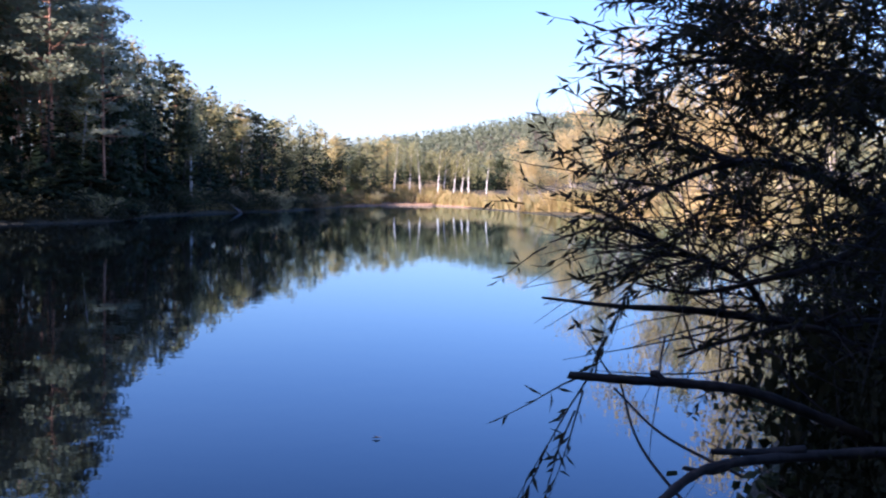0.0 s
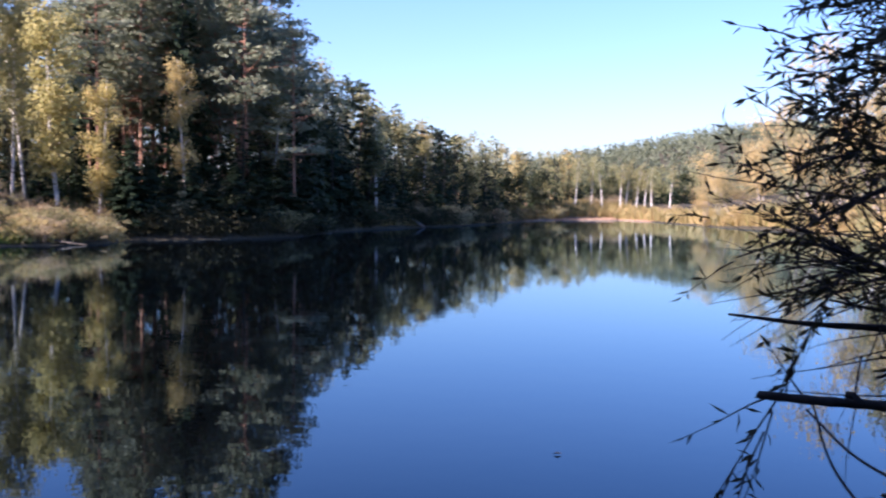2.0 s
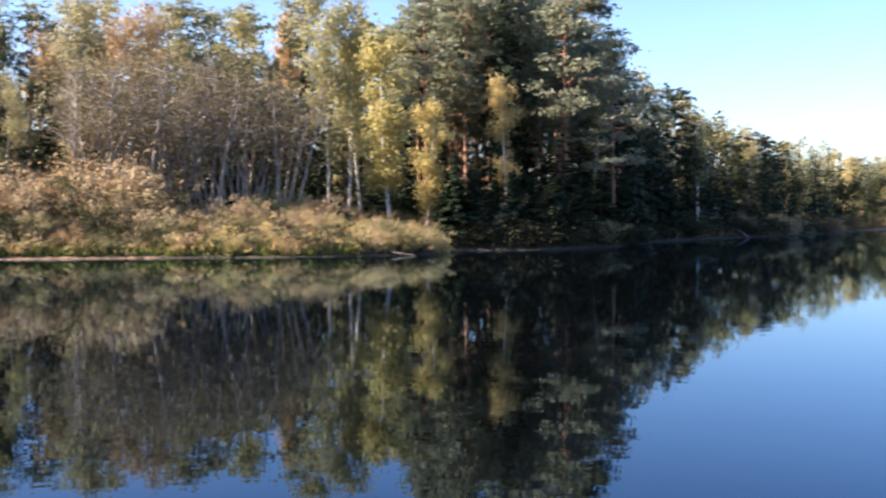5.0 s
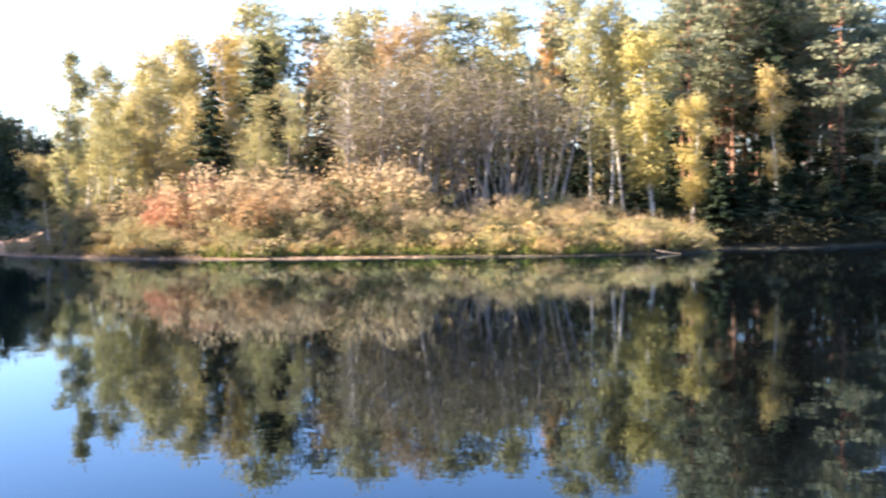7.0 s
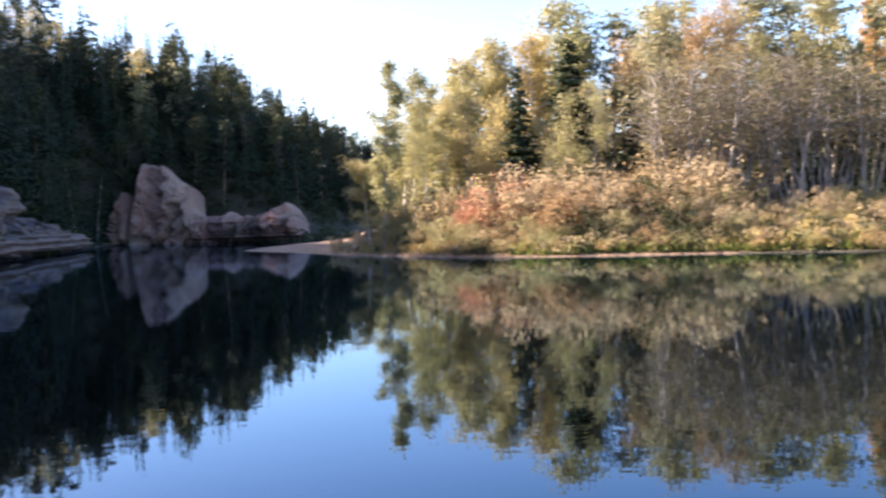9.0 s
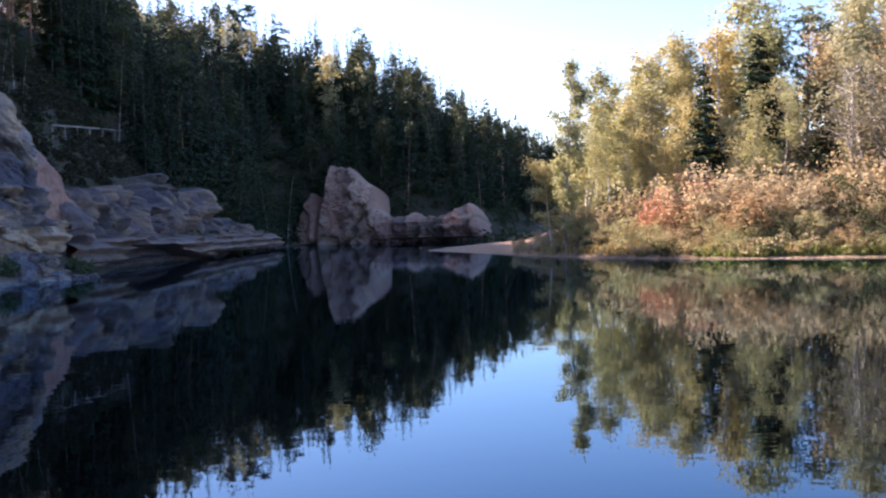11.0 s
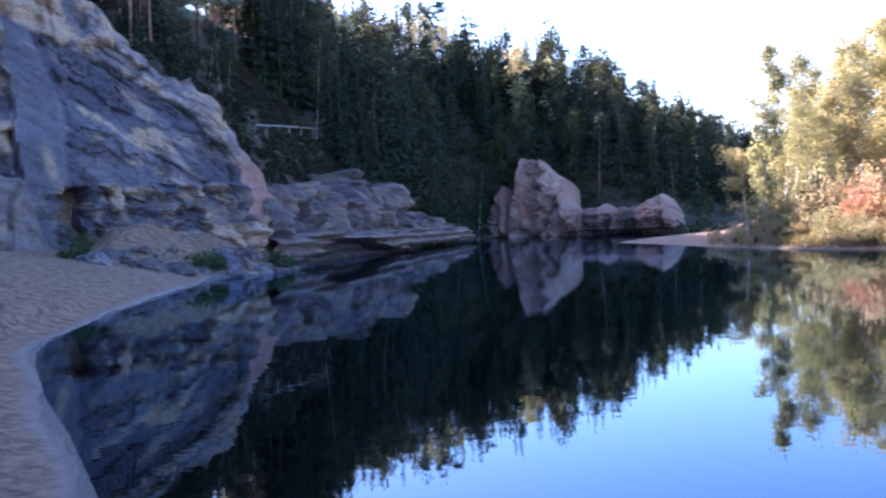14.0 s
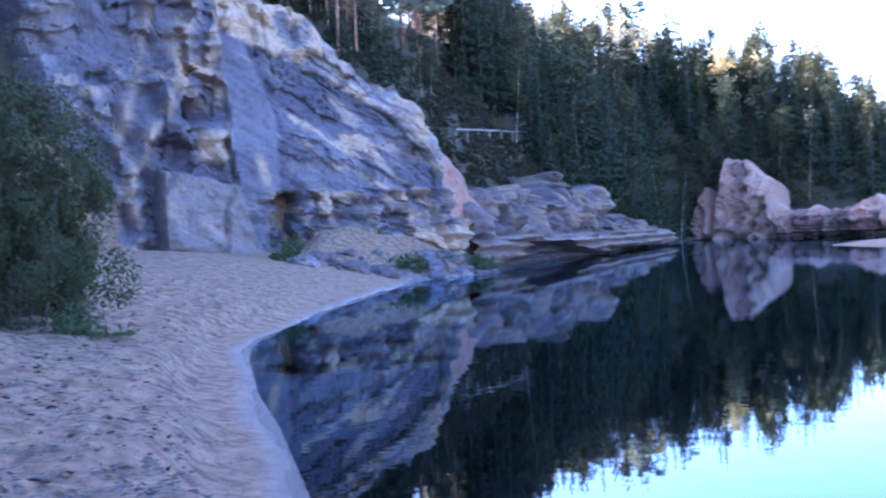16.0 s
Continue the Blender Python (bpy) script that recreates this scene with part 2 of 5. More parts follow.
# ---- mesh helpers ----
class Build:
    def __init__(self):
        self.v, self.f, self.n = [], [], 0

    def add(self, verts, faces):
        self.v.append(np.asarray(verts, float))
        self.f.append(np.asarray(faces, int) + self.n)
        self.n += len(verts)

    def mesh(self, name, mat, smooth=False):
        me = bpy.data.meshes.new(name)
        vs = np.concatenate(self.v)
        fs = [q for part_ in self.f for q in part_.tolist()]
        me.from_pydata(vs.tolist(), [], fs)
        me.materials.append(mat)
        if smooth:
            me.polygons.foreach_set("use_smooth", [True] * len(me.polygons))
        me.update()
        return me

    def tube(self, pts, radii, sides=6):
        pts = np.asarray(pts, float)
        k = len(pts)
        tan = np.gradient(pts, axis=0)
        tan /= np.linalg.norm(tan, axis=1)[:, None] + 1e-9
        ref = np.where(np.abs(tan[:, 2:3]) > 0.9, np.array([[1.0, 0, 0]]), np.array([[0, 0, 1.0]]))
        u = np.cross(tan, ref)
        u /= np.linalg.norm(u, axis=1)[:, None] + 1e-9
        w = np.cross(tan, u)
        a = np.linspace(0, 2 * np.pi, sides, endpoint=False)
        ring = np.cos(a)[None, :, None] * u[:, None] + np.sin(a)[None, :, None] * w[:, None]
        vs = (pts[:, None] + ring * np.asarray(radii)[:, None, None]).reshape(-1, 3)
        i, j = np.meshgrid(np.arange(k - 1), np.arange(sides), indexing="ij")
        j2 = (j + 1) % sides
        fs = np.stack([i * sides + j, i * sides + j2, (i + 1) * sides + j2, (i + 1) * sides + j], -1).reshape(-1, 4)
        self.add(vs, fs)

    def leaves(self, at, length, width, rng, droop=0.0, flat=0.0, scale=1.0, out=None):
        """Diamond leaves at the points given, turned at random, or lying loosely across the outward ways given."""
        at = np.asarray(at, float)
        k = len(at)
        d = rng.normal(size=(k, 3))
        d[:, 2] = d[:, 2] * (1 - flat) - droop
        d /= np.linalg.norm(d, axis=1)[:, None]
        s = np.cross(d, rng.normal(size=(k, 3)) + np.array([0, 0, 3.0 * flat]))
        s /= np.linalg.norm(s, axis=1)[:, None] + 1e-9
        if out is not None:
            up = out / (np.linalg.norm(out, axis=1)[:, None] + 1e-9) + rng.normal(size=(k, 3)) * 0.42
            d = np.cross(up, rng.normal(size=(k, 3)))
            d /= np.linalg.norm(d, axis=1)[:, None] + 1e-9
            s = np.cross(up, d)
            s /= np.linalg.norm(s, axis=1)[:, None] + 1e-9
        size = rng.uniform(0.6, 1.3, (k, 1)) * np.reshape(scale, (-1, 1))
        ln, wd = d * length * size * 0.5, s * width * size * 0.5
        vs = np.stack([at - ln, at + wd - ln * 0.1, at + ln, at - wd - ln * 0.1], 1).reshape(-1, 3)
        self.add(vs, np.arange(4 * k).reshape(k, 4))


    def blades(self, at, height, width, rng, lean=0.35):
        """Upright pointed blades rooted at the points given."""
        at = np.asarray(at, float)
        k = len(at)
        a = rng.uniform(0, 2 * np.pi, k)
        side = np.stack([np.cos(a), np.sin(a), 0 * a], -1) * width / 2
        hh = height * rng.uniform(0.5, 1.25, k)
        tip = at + np.stack([rng.normal(size=k) * lean * hh, rng.normal(size=k) * lean * hh, hh], -1)
        mid = at * 0.45 + tip * 0.55 + np.stack([0 * a, 0 * a, 0.12 * hh], -1)
        vs = np.stack([at - side, at + side, mid + side * 0.8, tip, mid - side * 0.8], 1).reshape(-1, 3)
        self.add(vs, np.arange(5 * k).reshape(k, 5))


def part(name, build, mat, parent, label="", smooth=False):
    ob = new(name, build.mesh(name, mat, smooth))
    ob.parent = parent
    if label:
        tagged(ob, label)
    return ob


def polar(az, d, z=None):
    a = radians(az)
    return (d * math.sin(a), d * math.cos(a)) if z is None else (d * math.sin(a), d * math.cos(a), z)


# ---- the lie of the land ----
SHORE = [(3.0, 10.5), (1.5, 7.0), (0.0, 4.6), (-4, 3), (-8, 1.2), (-12.1, -0.55), (-17, -1.2), (-21, -1.85), (-26.5, -2.5), (-30, -2.8), (-33, -2.75), (-37.5, -2.2), (-44.6, -1.1),
         (-54, 0.5), (-64, 2.6), (-74, 4.5), (-80.7, 10), (-90, 12.5), (-100, 15), (-125, 27), (-150, 37), (-180, 51), (-205, 62), (-224, 72),
         (-215, 86), (-200, 101), (-215, 130), (-240, 170), (-270, 220), (-235, 228), (-210, 185), (-188, 140), (-177, 106), (-162, 84),
         (-140, 66), (-124, 55)]
SHORE += [polar(a, d) for a, d in ((-61.4, 104), (-58.9, 94), (-54.8, 84), (-50, 79), (-42, 77), (-37, 75.5), (-33, 75), (-28.3, 77), (-26, 79.5),
          (-25.6, 86), (-22, 87), (-19.8, 89), (-16.7, 96), (-15, 113), (-10.7, 135), (-8.9, 142), (-6.6, 162), (-5, 195), (-3, 212),
          (-0.7, 214), (1, 196), (2.8, 168), (4.6, 148))]
SHORE += [(20, 118), (24, 95), (26, 75), (25, 55), (21, 40), (14, 28), (8, 19.5), (4.3, 13.5)]
HILL = [(30, -25), (10, -15), (-20, -17), (-45, -22), (-66, -20), (-77, -13), (-80, -4), (-83, 8), (-90, 10), (-102, 11), (-126, 23), (-152, 33),
        (-183, 48), (-207, 58), (-230, 70), (-222, 85), (-206, 102), (-222, 130), (-247, 170), (-280, 225), (-330, 320), (-700, 600),
        (-700, -400), (250, -400), (250, -60), (60, -40)]


def signed(poly, x, y):
    """Distance to a closed outline: positive inside."""
    best, inside = np.full(x.shape, 1e9), np.zeros(x.shape, bool)
    for (ax, ay), (bx, by) in zip(poly, poly[1:] + poly[:1]):
        dx, dy = bx - ax, by - ay
        s = np.clip(((x - ax) * dx + (y - ay) * dy) / (dx * dx + dy * dy), 0, 1)
        best = np.minimum(best, np.hypot(x - ax - s * dx, y - ay - s * dy))
        if ay != by:
            inside ^= ((ay > y) != (by > y)) & (x < (bx - ax) * (y - ay) / (by - ay) + ax)
    return np.where(inside, best, -best)


def wave(x, y, s, k=0.0):
    return np.sin(x / s + 1.3 * np.sin(y / s * 0.7 + k) + k) * np.sin(y / s * 1.1 + 1.1 * np.sin(x / s * 0.8 - k) + 2 * k)


def ripple(x, y, length, seed):
    """Uneven relief without a direction: many crossing waves of about one length."""
    r2 = np.random.default_rng(seed)
    out = np.zeros(np.shape(x))
    for _ in range(9):
        a, k, ph = r2.uniform(0, 6.283), 6.283 / (length * r2.uniform(0.6, 1.7)), r2.uniform(0, 6.283)
        out = out + np.sin((x * math.cos(a) + y * math.sin(a)) * k + ph)
    return out / 2.1


def land(x, y):
    x, y = np.asarray(x, float), np.asarray(y, float)
    d = -signed(SHORE, x, y)
    dist, az = np.hypot(x, y), np.degrees(np.arctan2(x, y))
    bank = 3.2 * (1 - np.exp(-np.maximum(d, 0) / 9)) + 0.22 * wave(x, y, 5.0) * np.clip(d / 8, 0, 1)
    bar = np.clip((-84 - x) / 14, 0, 1) * np.clip((x + 200) / 10, 0, 1) * (y > 45) * (y < 112) * np.clip((-58.6 - az) / 2, 0, 1) * (az > -68)
    bank *= 1 - 0.80 * bar
    near = np.clip((60 - dist) / 20, 0, 1) * (y < 12) * (x < 6)
    step = 0.55 / (1 + np.exp(-(d - 1.5 + 0.3 * wave(x, y, 2.1)) / 0.16)) * np.clip(d, 0, 1)
    beach = 0.10 * np.minimum(d, 1.4) + step + 0.17 * np.clip(d - 1.6, 0, 12) + (0.06 * ripple(x, y, 2.6, 1) - 0.09 * np.clip(ripple(x, y, 1.1, 2) - 0.4, 0, 1.2)) * np.clip(d - 1, 0, 1)
    bank = bank * (1 - near) + beach * near
    rise = np.clip((az + 26) / 3, 0, 1) * np.clip((-6 - az) / 5, 0, 1) * 3.2 * (1 - np.exp(-np.maximum(d - 1, 0) / 14))
    z = np.where(d > 0, bank + rise, -np.minimum(2.5, 0.22 * -d))
    foot = x - np.interp(y, (-10, -4, 2, 7.2), (-75, -76.5, -78.5, -80.6))
    heap = np.interp(y, (-8, -3.5, -2, 2, 6, 7.5), (0, 0.2, 0.9, 1, 0.8, 0)) * (x < -60) * (y < 9) * (y > -8)
    z = z + heap * 2.1 * np.clip(1 - foot / 7.5, 0, 1) ** 1.5 * (1 + 0.25 * wave(x, y, 1.2))
    hd = signed(HILL, x, y)
    # Behind the camera the unseen hill is raised to shade the near bank.
    fall = np.interp(az, (-76, -67, -64.3, -62.6, -60, -57, -40, 90), (1.0, 0.69, 0.54, 0.38, 0.27, 0.2, 0.2, 1.0)) * np.where(az > 90, 0, 1) + np.where(az > 90, 1.4, 0) + 0.4 * np.clip((-104 - az) / 6, 0, 1)
    hill = 53 * fall * (1 - np.exp(-np.maximum(hd, 0) / 30)) + 1.2 * wave(x, y, 14, 3) * np.clip(hd / 15, 0, 1)
    far = 45 * np.exp(-((x - 130) / 230) ** 2 - ((y - 800) / 180) ** 2) + 12 * np.clip((dist - 700) / 600, 0, 1) * (y > -200)
    right = 3.0 * np.clip((x - 20) / 40, 0, 1) * (y > -30) * np.clip(d / 20, 0, 1)
    return z + np.where(d > 0, hill, 0) + far * (d > 0) + right


def land_z(x, y):
    return float(land(np.array([x]), np.array([y]))[0])


def build_ground():
    az = np.concatenate([np.arange(-112, -86, 0.25), np.arange(-86, 28, 0.6), np.arange(28, 248, 3.0)])
    ds = np.concatenate([[0.4], np.geomspace(1.2, 60, 260), np.geomspace(61.5, 420, 90), np.geomspace(440, 3500, 22)])
    A, D = np.meshgrid(np.radians(az), ds)
    X, Y = D * np.sin(A), D * np.cos(A)
    Z = land(X, Y)
    rows, cols = X.shape
    b = Build()
    i, j = np.meshgrid(np.arange(rows - 1), np.arange(cols), indexing="ij")
    j2 = (j + 1) % cols
    b.add(np.stack([X, Y, Z], -1).reshape(-1, 3), np.stack([i * cols + j, (i + 1) * cols + j, (i + 1) * cols + j2, i * cols + j2], -1).reshape(-1, 4))
    b.add([(0, 0, land_z(0, 0))], np.zeros((0, 4), int))
    b.f.append(np.array([[k, (k + 1) % cols, rows * cols] for k in range(cols)]))
    me = b.mesh("ground", GROUND, True)
    d = -signed(SHORE, X, Y)
    sand = np.clip((86 - np.hypot(X, Y)) / 4, 0, 1) * (Y < 9) * np.clip((1.5 - X) / 2, 0, 1) * (signed(HILL, X, Y) < 4)
    bar = (X < -50) * (X > -200) * (Y > 40) * (Y < 112) * (np.degrees(A) > -68) * np.clip((0.9 - d + np.clip(-86 - X, 0, 60) * np.clip((-59 - np.degrees(A)) / 2, 0, 1)) / 1.0, 0, 1)
    far_sand = (Y > 190) * (np.abs(X) < 20) * (d < 7)
    for nm, val in (("sand", np.maximum(np.maximum(sand, bar), far_sand)), ("wet", np.clip((0.62 - d + 0.16 * wave(X, Y, 2.3) + 0.05 * wave(X, Y, 0.5)) / 0.5, 0, 1) * (np.hypot(X, Y) < 90) * (Y < 9))):
        at = me.attributes.new(nm, "FLOAT", "POINT")
        at.data.foreach_set("value", np.append(val.reshape(-1), 0.0).astype(np.float32))
    tagged(new("ground", me), "sandy beach and brown wooded river banks", "ground", kind="structure")
    w = Build()
    ang = np.linspace(0, 2 * np.pi, 64, endpoint=False)
    w.add(np.stack([np.cos(ang) * 330 - 60, np.sin(ang) * 330 + 60, 0 * ang], -1), [list(range(64))])
    tagged(new("water", w.mesh("water", WATER)), "calm dark river water mirroring trees and sky", "river", kind="structure")


build_ground()


# ---- rock faces ----
def rock_wall(name, base, tops, mat, label, lean=0.25, rough=1.2, steps=90, levels=40, back=7.0, ledges=0.0, seed=0, face=None, jagged=0.1):
    """A weathered rock face along a foot line (seen from its open side, left to right), with a top that runs back into the slope."""
    base, tops = np.array(base, float), np.array(tops, float)
    lean = np.full(len(tops), lean) if np.isscalar(lean) else np.array(lean, float)
    seg = np.append(0, np.cumsum(np.linalg.norm(np.diff(base, axis=0), axis=1)))
    s = np.linspace(0, seg[-1], steps)
    px, py, top, tilt = (np.interp(s, seg, c) for c in (base[:, 0], base[:, 1], tops, lean))
    k = max(3, steps // 30)
    ker = np.ones(k) / k
    tx, ty = np.gradient(np.convolve(np.pad(px, k, "edge"), ker, "same")[k:-k]), np.gradient(np.convolve(np.pad(py, k, "edge"), ker, "same")[k:-k])
    ln = np.hypot(tx, ty)
    nx, ny = ty / ln, -tx / ln
    verts, paint = np.zeros((levels + 6, steps, 3)), np.zeros((3, levels + 6, steps))
    for i in range(steps):
        jag = 1 + jagged * noise.noise((s[i] * 0.35, seed, 3.3)) + 0.5 * jagged * noise.noise((s[i] * 1.2, seed, 5.1))
        h = top[i] * jag
        for j in range(levels + 6):
            v = min(1.0, j / (levels - 1))
            z = -1.5 + (h + 1.5) * v
            x0, y0 = px[i], py[i]
            n1 = noise.fractal((x0 * 0.10, y0 * 0.10, z * 0.10 + seed), 1.0, 2.0, 5)
            n2 = noise.fractal((x0 * 0.42, y0 * 0.42, z * 0.75 + seed), 0.8, 2.1, 4)
            bed = math.sin(z * 2.3 + 2.0 * noise.noise((x0 * 0.06, y0 * 0.06, seed)))
            lift, soft = 0.0, 1.0
            if face:
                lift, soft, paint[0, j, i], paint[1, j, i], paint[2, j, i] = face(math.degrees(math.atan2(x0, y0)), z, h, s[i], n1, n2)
                n2 *= soft
                bed *= soft
            out = lift + rough * (1.1 * n1 * (0.55 + 0.45 * soft) + 0.45 * n2) + ledges * max(0, bed) ** 3 - tilt[i] * max(0, z) - 1.6 * v ** 6
            if j >= levels:
                b_ = (j - levels + 1) / 6
                out -= back * b_
                z -= 0.25 * back * b_ * b_
            verts[j, i] = (x0 + nx[i] * out, y0 + ny[i] * out, z)
    b = Build()
    rows, cols = verts.shape[:2]
    i, j = np.meshgrid(np.arange(rows - 1), np.arange(cols - 1), indexing="ij")
    b.add(verts.reshape(-1, 3), np.stack([i * cols + j, i * cols + j + 1, (i + 1) * cols + j + 1, (i + 1) * cols + j], -1).reshape(-1, 4))
    me = b.mesh(name, mat, False)
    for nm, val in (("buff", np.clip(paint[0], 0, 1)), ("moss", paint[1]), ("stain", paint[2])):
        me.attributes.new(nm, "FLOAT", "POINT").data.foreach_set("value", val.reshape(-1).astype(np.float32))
    return tagged(new(name, me), label, "cliff")


def edge(v, at, w):
    """Soft step from 0 to 1 as v passes a value."""
    return min(1.0, max(0.0, (v - at) / w + 0.5))


def patch(a, z, ca, cz, wa, wz, turn=0.0, hard=4):
    """A soft-edged spot on the face, its long axis turned by some degrees; sizes in metres."""
    u, v = (a - ca) * 1.34, z - cz
    c, q = math.cos(radians(turn)), math.sin(radians(turn))
    return math.exp(-(abs((u * c + v * q) / wa) ** hard) - abs((v * c - u * q) / wz) ** hard)


def cliff_face(a, z, h, s, n1, n2):
    """Slabs, crest, cracks, ribs and hollows of the cliff, by direction and height."""
    fine = noise.fractal((s * 0.55, z * 0.55, 7.7), 0.9, 2.1, 4)
    drift = noise.noise((s * 0.3, z * 0.3, 2.2))
    a1, z1 = a + 0.22 * drift, z + 0.35 * fine
    crack = float(np.interp(a, (-97, -93.65, -91.4, -89.7, -87.4, -86.25, -85.1, -84.9), (18.6, 16.7, 15.3, 14.3, 12.6, 10.9, 8.8, 7.5)))
    right = edge(a1, float(np.interp(z, (0, 6.6, 12.1, 17.9), (-93.8, -95.4, -95.65, -96.0))), 0.12)
    crest = right * edge(z1, crack + 0.5, 0.3)
    slit = right * math.exp(-((z1 - crack + 0.5 * drift) / (0.16 + 0.14 * abs(n2))) ** 2) * edge(noise.noise((s * 0.5, 3.1, 8.8)), -0.1, 0.3) * edge(a, -92.6, 1.0)
    plane = right * edge(float(np.interp(z, (6.5, 12.1, 17.9), (-93.3, -93.15, -94.7))), a1, 0.3) * edge(z, 6.5, 0.4) * (1 - crest)
    slab = right * (1 - crest) * edge(z, 6.6, 0.3)
    low = edge(6.5, z1, 0.25) * edge(a1, -93.9, 0.4)
    joint = max(0.0, 1 - abs(noise.noise((s * 0.20 + 0.3 * drift, z * 0.07, 4.4))) * 13)
    p_, q_ = 0.82 * s - 0.57 * z, 0.57 * s + 0.82 * z
    plates = noise.cell((p_ * 0.20 + 0.5 * fine, q_ * 0.50 + 0.4 * fine, 9.0)) + 0.5 * noise.cell((p_ * 0.55 + 0.4 * fine, q_ * 1.1 + 0.3 * fine, 3.0))
    chips = noise.cell((s * 0.27 + 0.35 * fine, z * 0.20 + 0.3 * fine, 6.0)) + 0.6 * noise.cell((s * 0.62 + 0.3 * fine, z * 0.5 + 0.3 * fine, 4.0))
    lift = 0.42 * fine * (1 - 0.9 * plane) - 0.55 * right + (0.05 + 0.4 * drift) * crest - 0.45 * slit + 0.30 * (plates - 0.7) * right * (1 - plane) * edge(z, 6.4, 0.5) - 0.25 * slab * (1 - plane)
    soft = 1 - 0.93 * plane - 0.55 * (slab - plane)
    # the undercut beds and loose blocks below the slab
    shelf = patch(a, z, -88.6, 5.9, 6.0, 0.55, 0, 6)
    cells = 0.6 * noise.cell((a * 0.75 + 0.8 * fine, z * 0.7 + 0.8 * fine + 0.3 * a, 1.5)) + 0.4 * (0.5 + noise.fractal((a * 1.3, z * 1.6, 2.5), 0.8, 2.0, 3))
    lift += low * (1.1 * cells - 0.2 + 0.16 * math.sin(z * 5.2 + 5 * drift)) - 0.5 * shelf * low * edge(noise.noise((s * 0.7, z * 0.5, 2.0)), 0.05, 0.25)
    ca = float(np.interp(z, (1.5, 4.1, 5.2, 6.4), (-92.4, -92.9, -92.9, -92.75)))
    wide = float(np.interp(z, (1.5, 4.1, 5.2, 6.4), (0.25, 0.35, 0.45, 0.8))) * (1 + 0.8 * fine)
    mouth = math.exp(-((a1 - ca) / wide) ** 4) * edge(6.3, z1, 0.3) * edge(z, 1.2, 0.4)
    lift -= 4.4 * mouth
    # the bulging brown face, its block and the ribs on the far side of the slab
    bulge = (1 - right) * edge(a1, -99.3, 0.2) * edge(float(np.interp(a, (-99, -94), (8.3, 6.6))), z1, 0.3)
    block = patch(a1, z1, -96.45, 9.9, 1.15, 1.15, 0, 8)
    roof = patch(a1, z, -97.0, 12.2, 1.5, 0.75, -8, 4) + 0.8 * patch(a, z, -98.9, 10.2, 0.5, 0.35)
    lift += 0.95 * bulge + 0.75 * block - 1.0 * roof
    left = (1 - right) * (1 - bulge)
    lift += 0.75 * (chips - 0.8) * left
    rib = left * math.exp(-((a1 - float(np.interp(z, (7.0, 8.2, 12.1, 15.3, 20), (-100.8, -100.4, -98.9, -97.9, -97.2)))) / 0.42) ** 2)
    rib2 = left * math.exp(-((a1 - float(np.interp(z, (8, 12.1, 20), (-101.5, -100.6, -98.8)))) / 0.3) ** 2)
    flute = left * math.sin((a + 0.24 * z) * 3.6 + 2.5 * drift)
    calm = left * patch(a1, z1, -101.8, 16.8, 3.2, 1.9, -10, 6)
    pit = left * patch(a1, z1, -102.1, 14.6, 0.75, 0.5)
    gully = edge(float(np.interp(z, (3, 14, 19.5, 28), (-103.4, -104.4, -104.6, -105))), a1, 0.5) * edge(a1, float(np.interp(z, (3, 14, 19.5, 28), (-105.6, -105.9, -106.3, -107))), 0.8)
    ledge = left * patch(a, z1, -100.4, 6.9, 1.5, 0.35)
    lift += 0.7 * rib + 0.35 * rib2 + 0.28 * flute * (1 - calm) - 1.1 * pit - 3.2 * gully + 0.5 * ledge - 0.5 * joint * (1 - plane) * (1 - 0.6 * slab)
    soft *= 1 - 0.7 * calm - 0.6 * bulge
    # colour: buff where the stone broke fresh, dark where lichen stains it and where shade is painted into hollows
    streak = noise.noise((p_ * 0.13, q_ * 0.75, 6.6)) + 0.35 * noise.noise((p_ * 0.4, q_ * 2.2, 1.6))
    grain = noise.fractal((p_ * 0.3, q_ * 1.3, 3.3), 0.8, 2.0, 4)
    buff = crest * (0.10 + 0.85 * edge(fine + 0.5 * drift + 0.5 * edge(-91.0, a, 3.0), 0.12, 0.3)) + 0.9 * block + 0.75 * rib * edge(fine, -0.1, 0.3) + 0.6 * rib2 * edge(drift, -0.1, 0.3)
    spot = max(patch(a1, z1, -90.2, 10.4, 2.3, 0.75, -18), 0.8 * patch(a1, z1, -90.4, 8.3, 1.2, 0.4, -14), 0.7 * patch(a1, z1, -88.2, 9.8, 1.3, 0.45, -25))
    buff += slab * (1 - plane) * (0.9 * edge(0.6 * spot + 1.5 * grain, 0.55, 0.3) * (spot > 0.03) + 0.55 * edge(streak, 0.34, 0.12) * edge(fine, -0.05, 0.2))
    buff += 0.9 * patch(a1, z, -94.1, 8.0, 0.3, 1.2, 8) + 0.8 * patch(a1, z1, -96.9, 14.6, 1.2, 1.6, 30) * edge(fine, -0.05, 0.2) + 0.8 * patch(a1, z1, -102.3, 13.6, 0.9, 0.35, -10)
    buff += low * (0.85 * edge(cells, 0.42, 0.15) + 0.35 * edge(fine, 0.05, 0.2)) + 0.25 * bulge + 0.5 * left * edge(chips, 1.15, 0.15) * edge(fine, 0.0, 0.2)
    # Mouth, gully, roof and set-back blocks are darkened as painted shade.
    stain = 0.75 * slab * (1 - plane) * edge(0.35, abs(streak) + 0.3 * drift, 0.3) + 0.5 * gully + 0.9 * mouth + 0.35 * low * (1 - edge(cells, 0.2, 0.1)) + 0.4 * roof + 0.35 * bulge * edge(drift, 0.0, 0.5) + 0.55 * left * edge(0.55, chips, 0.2)
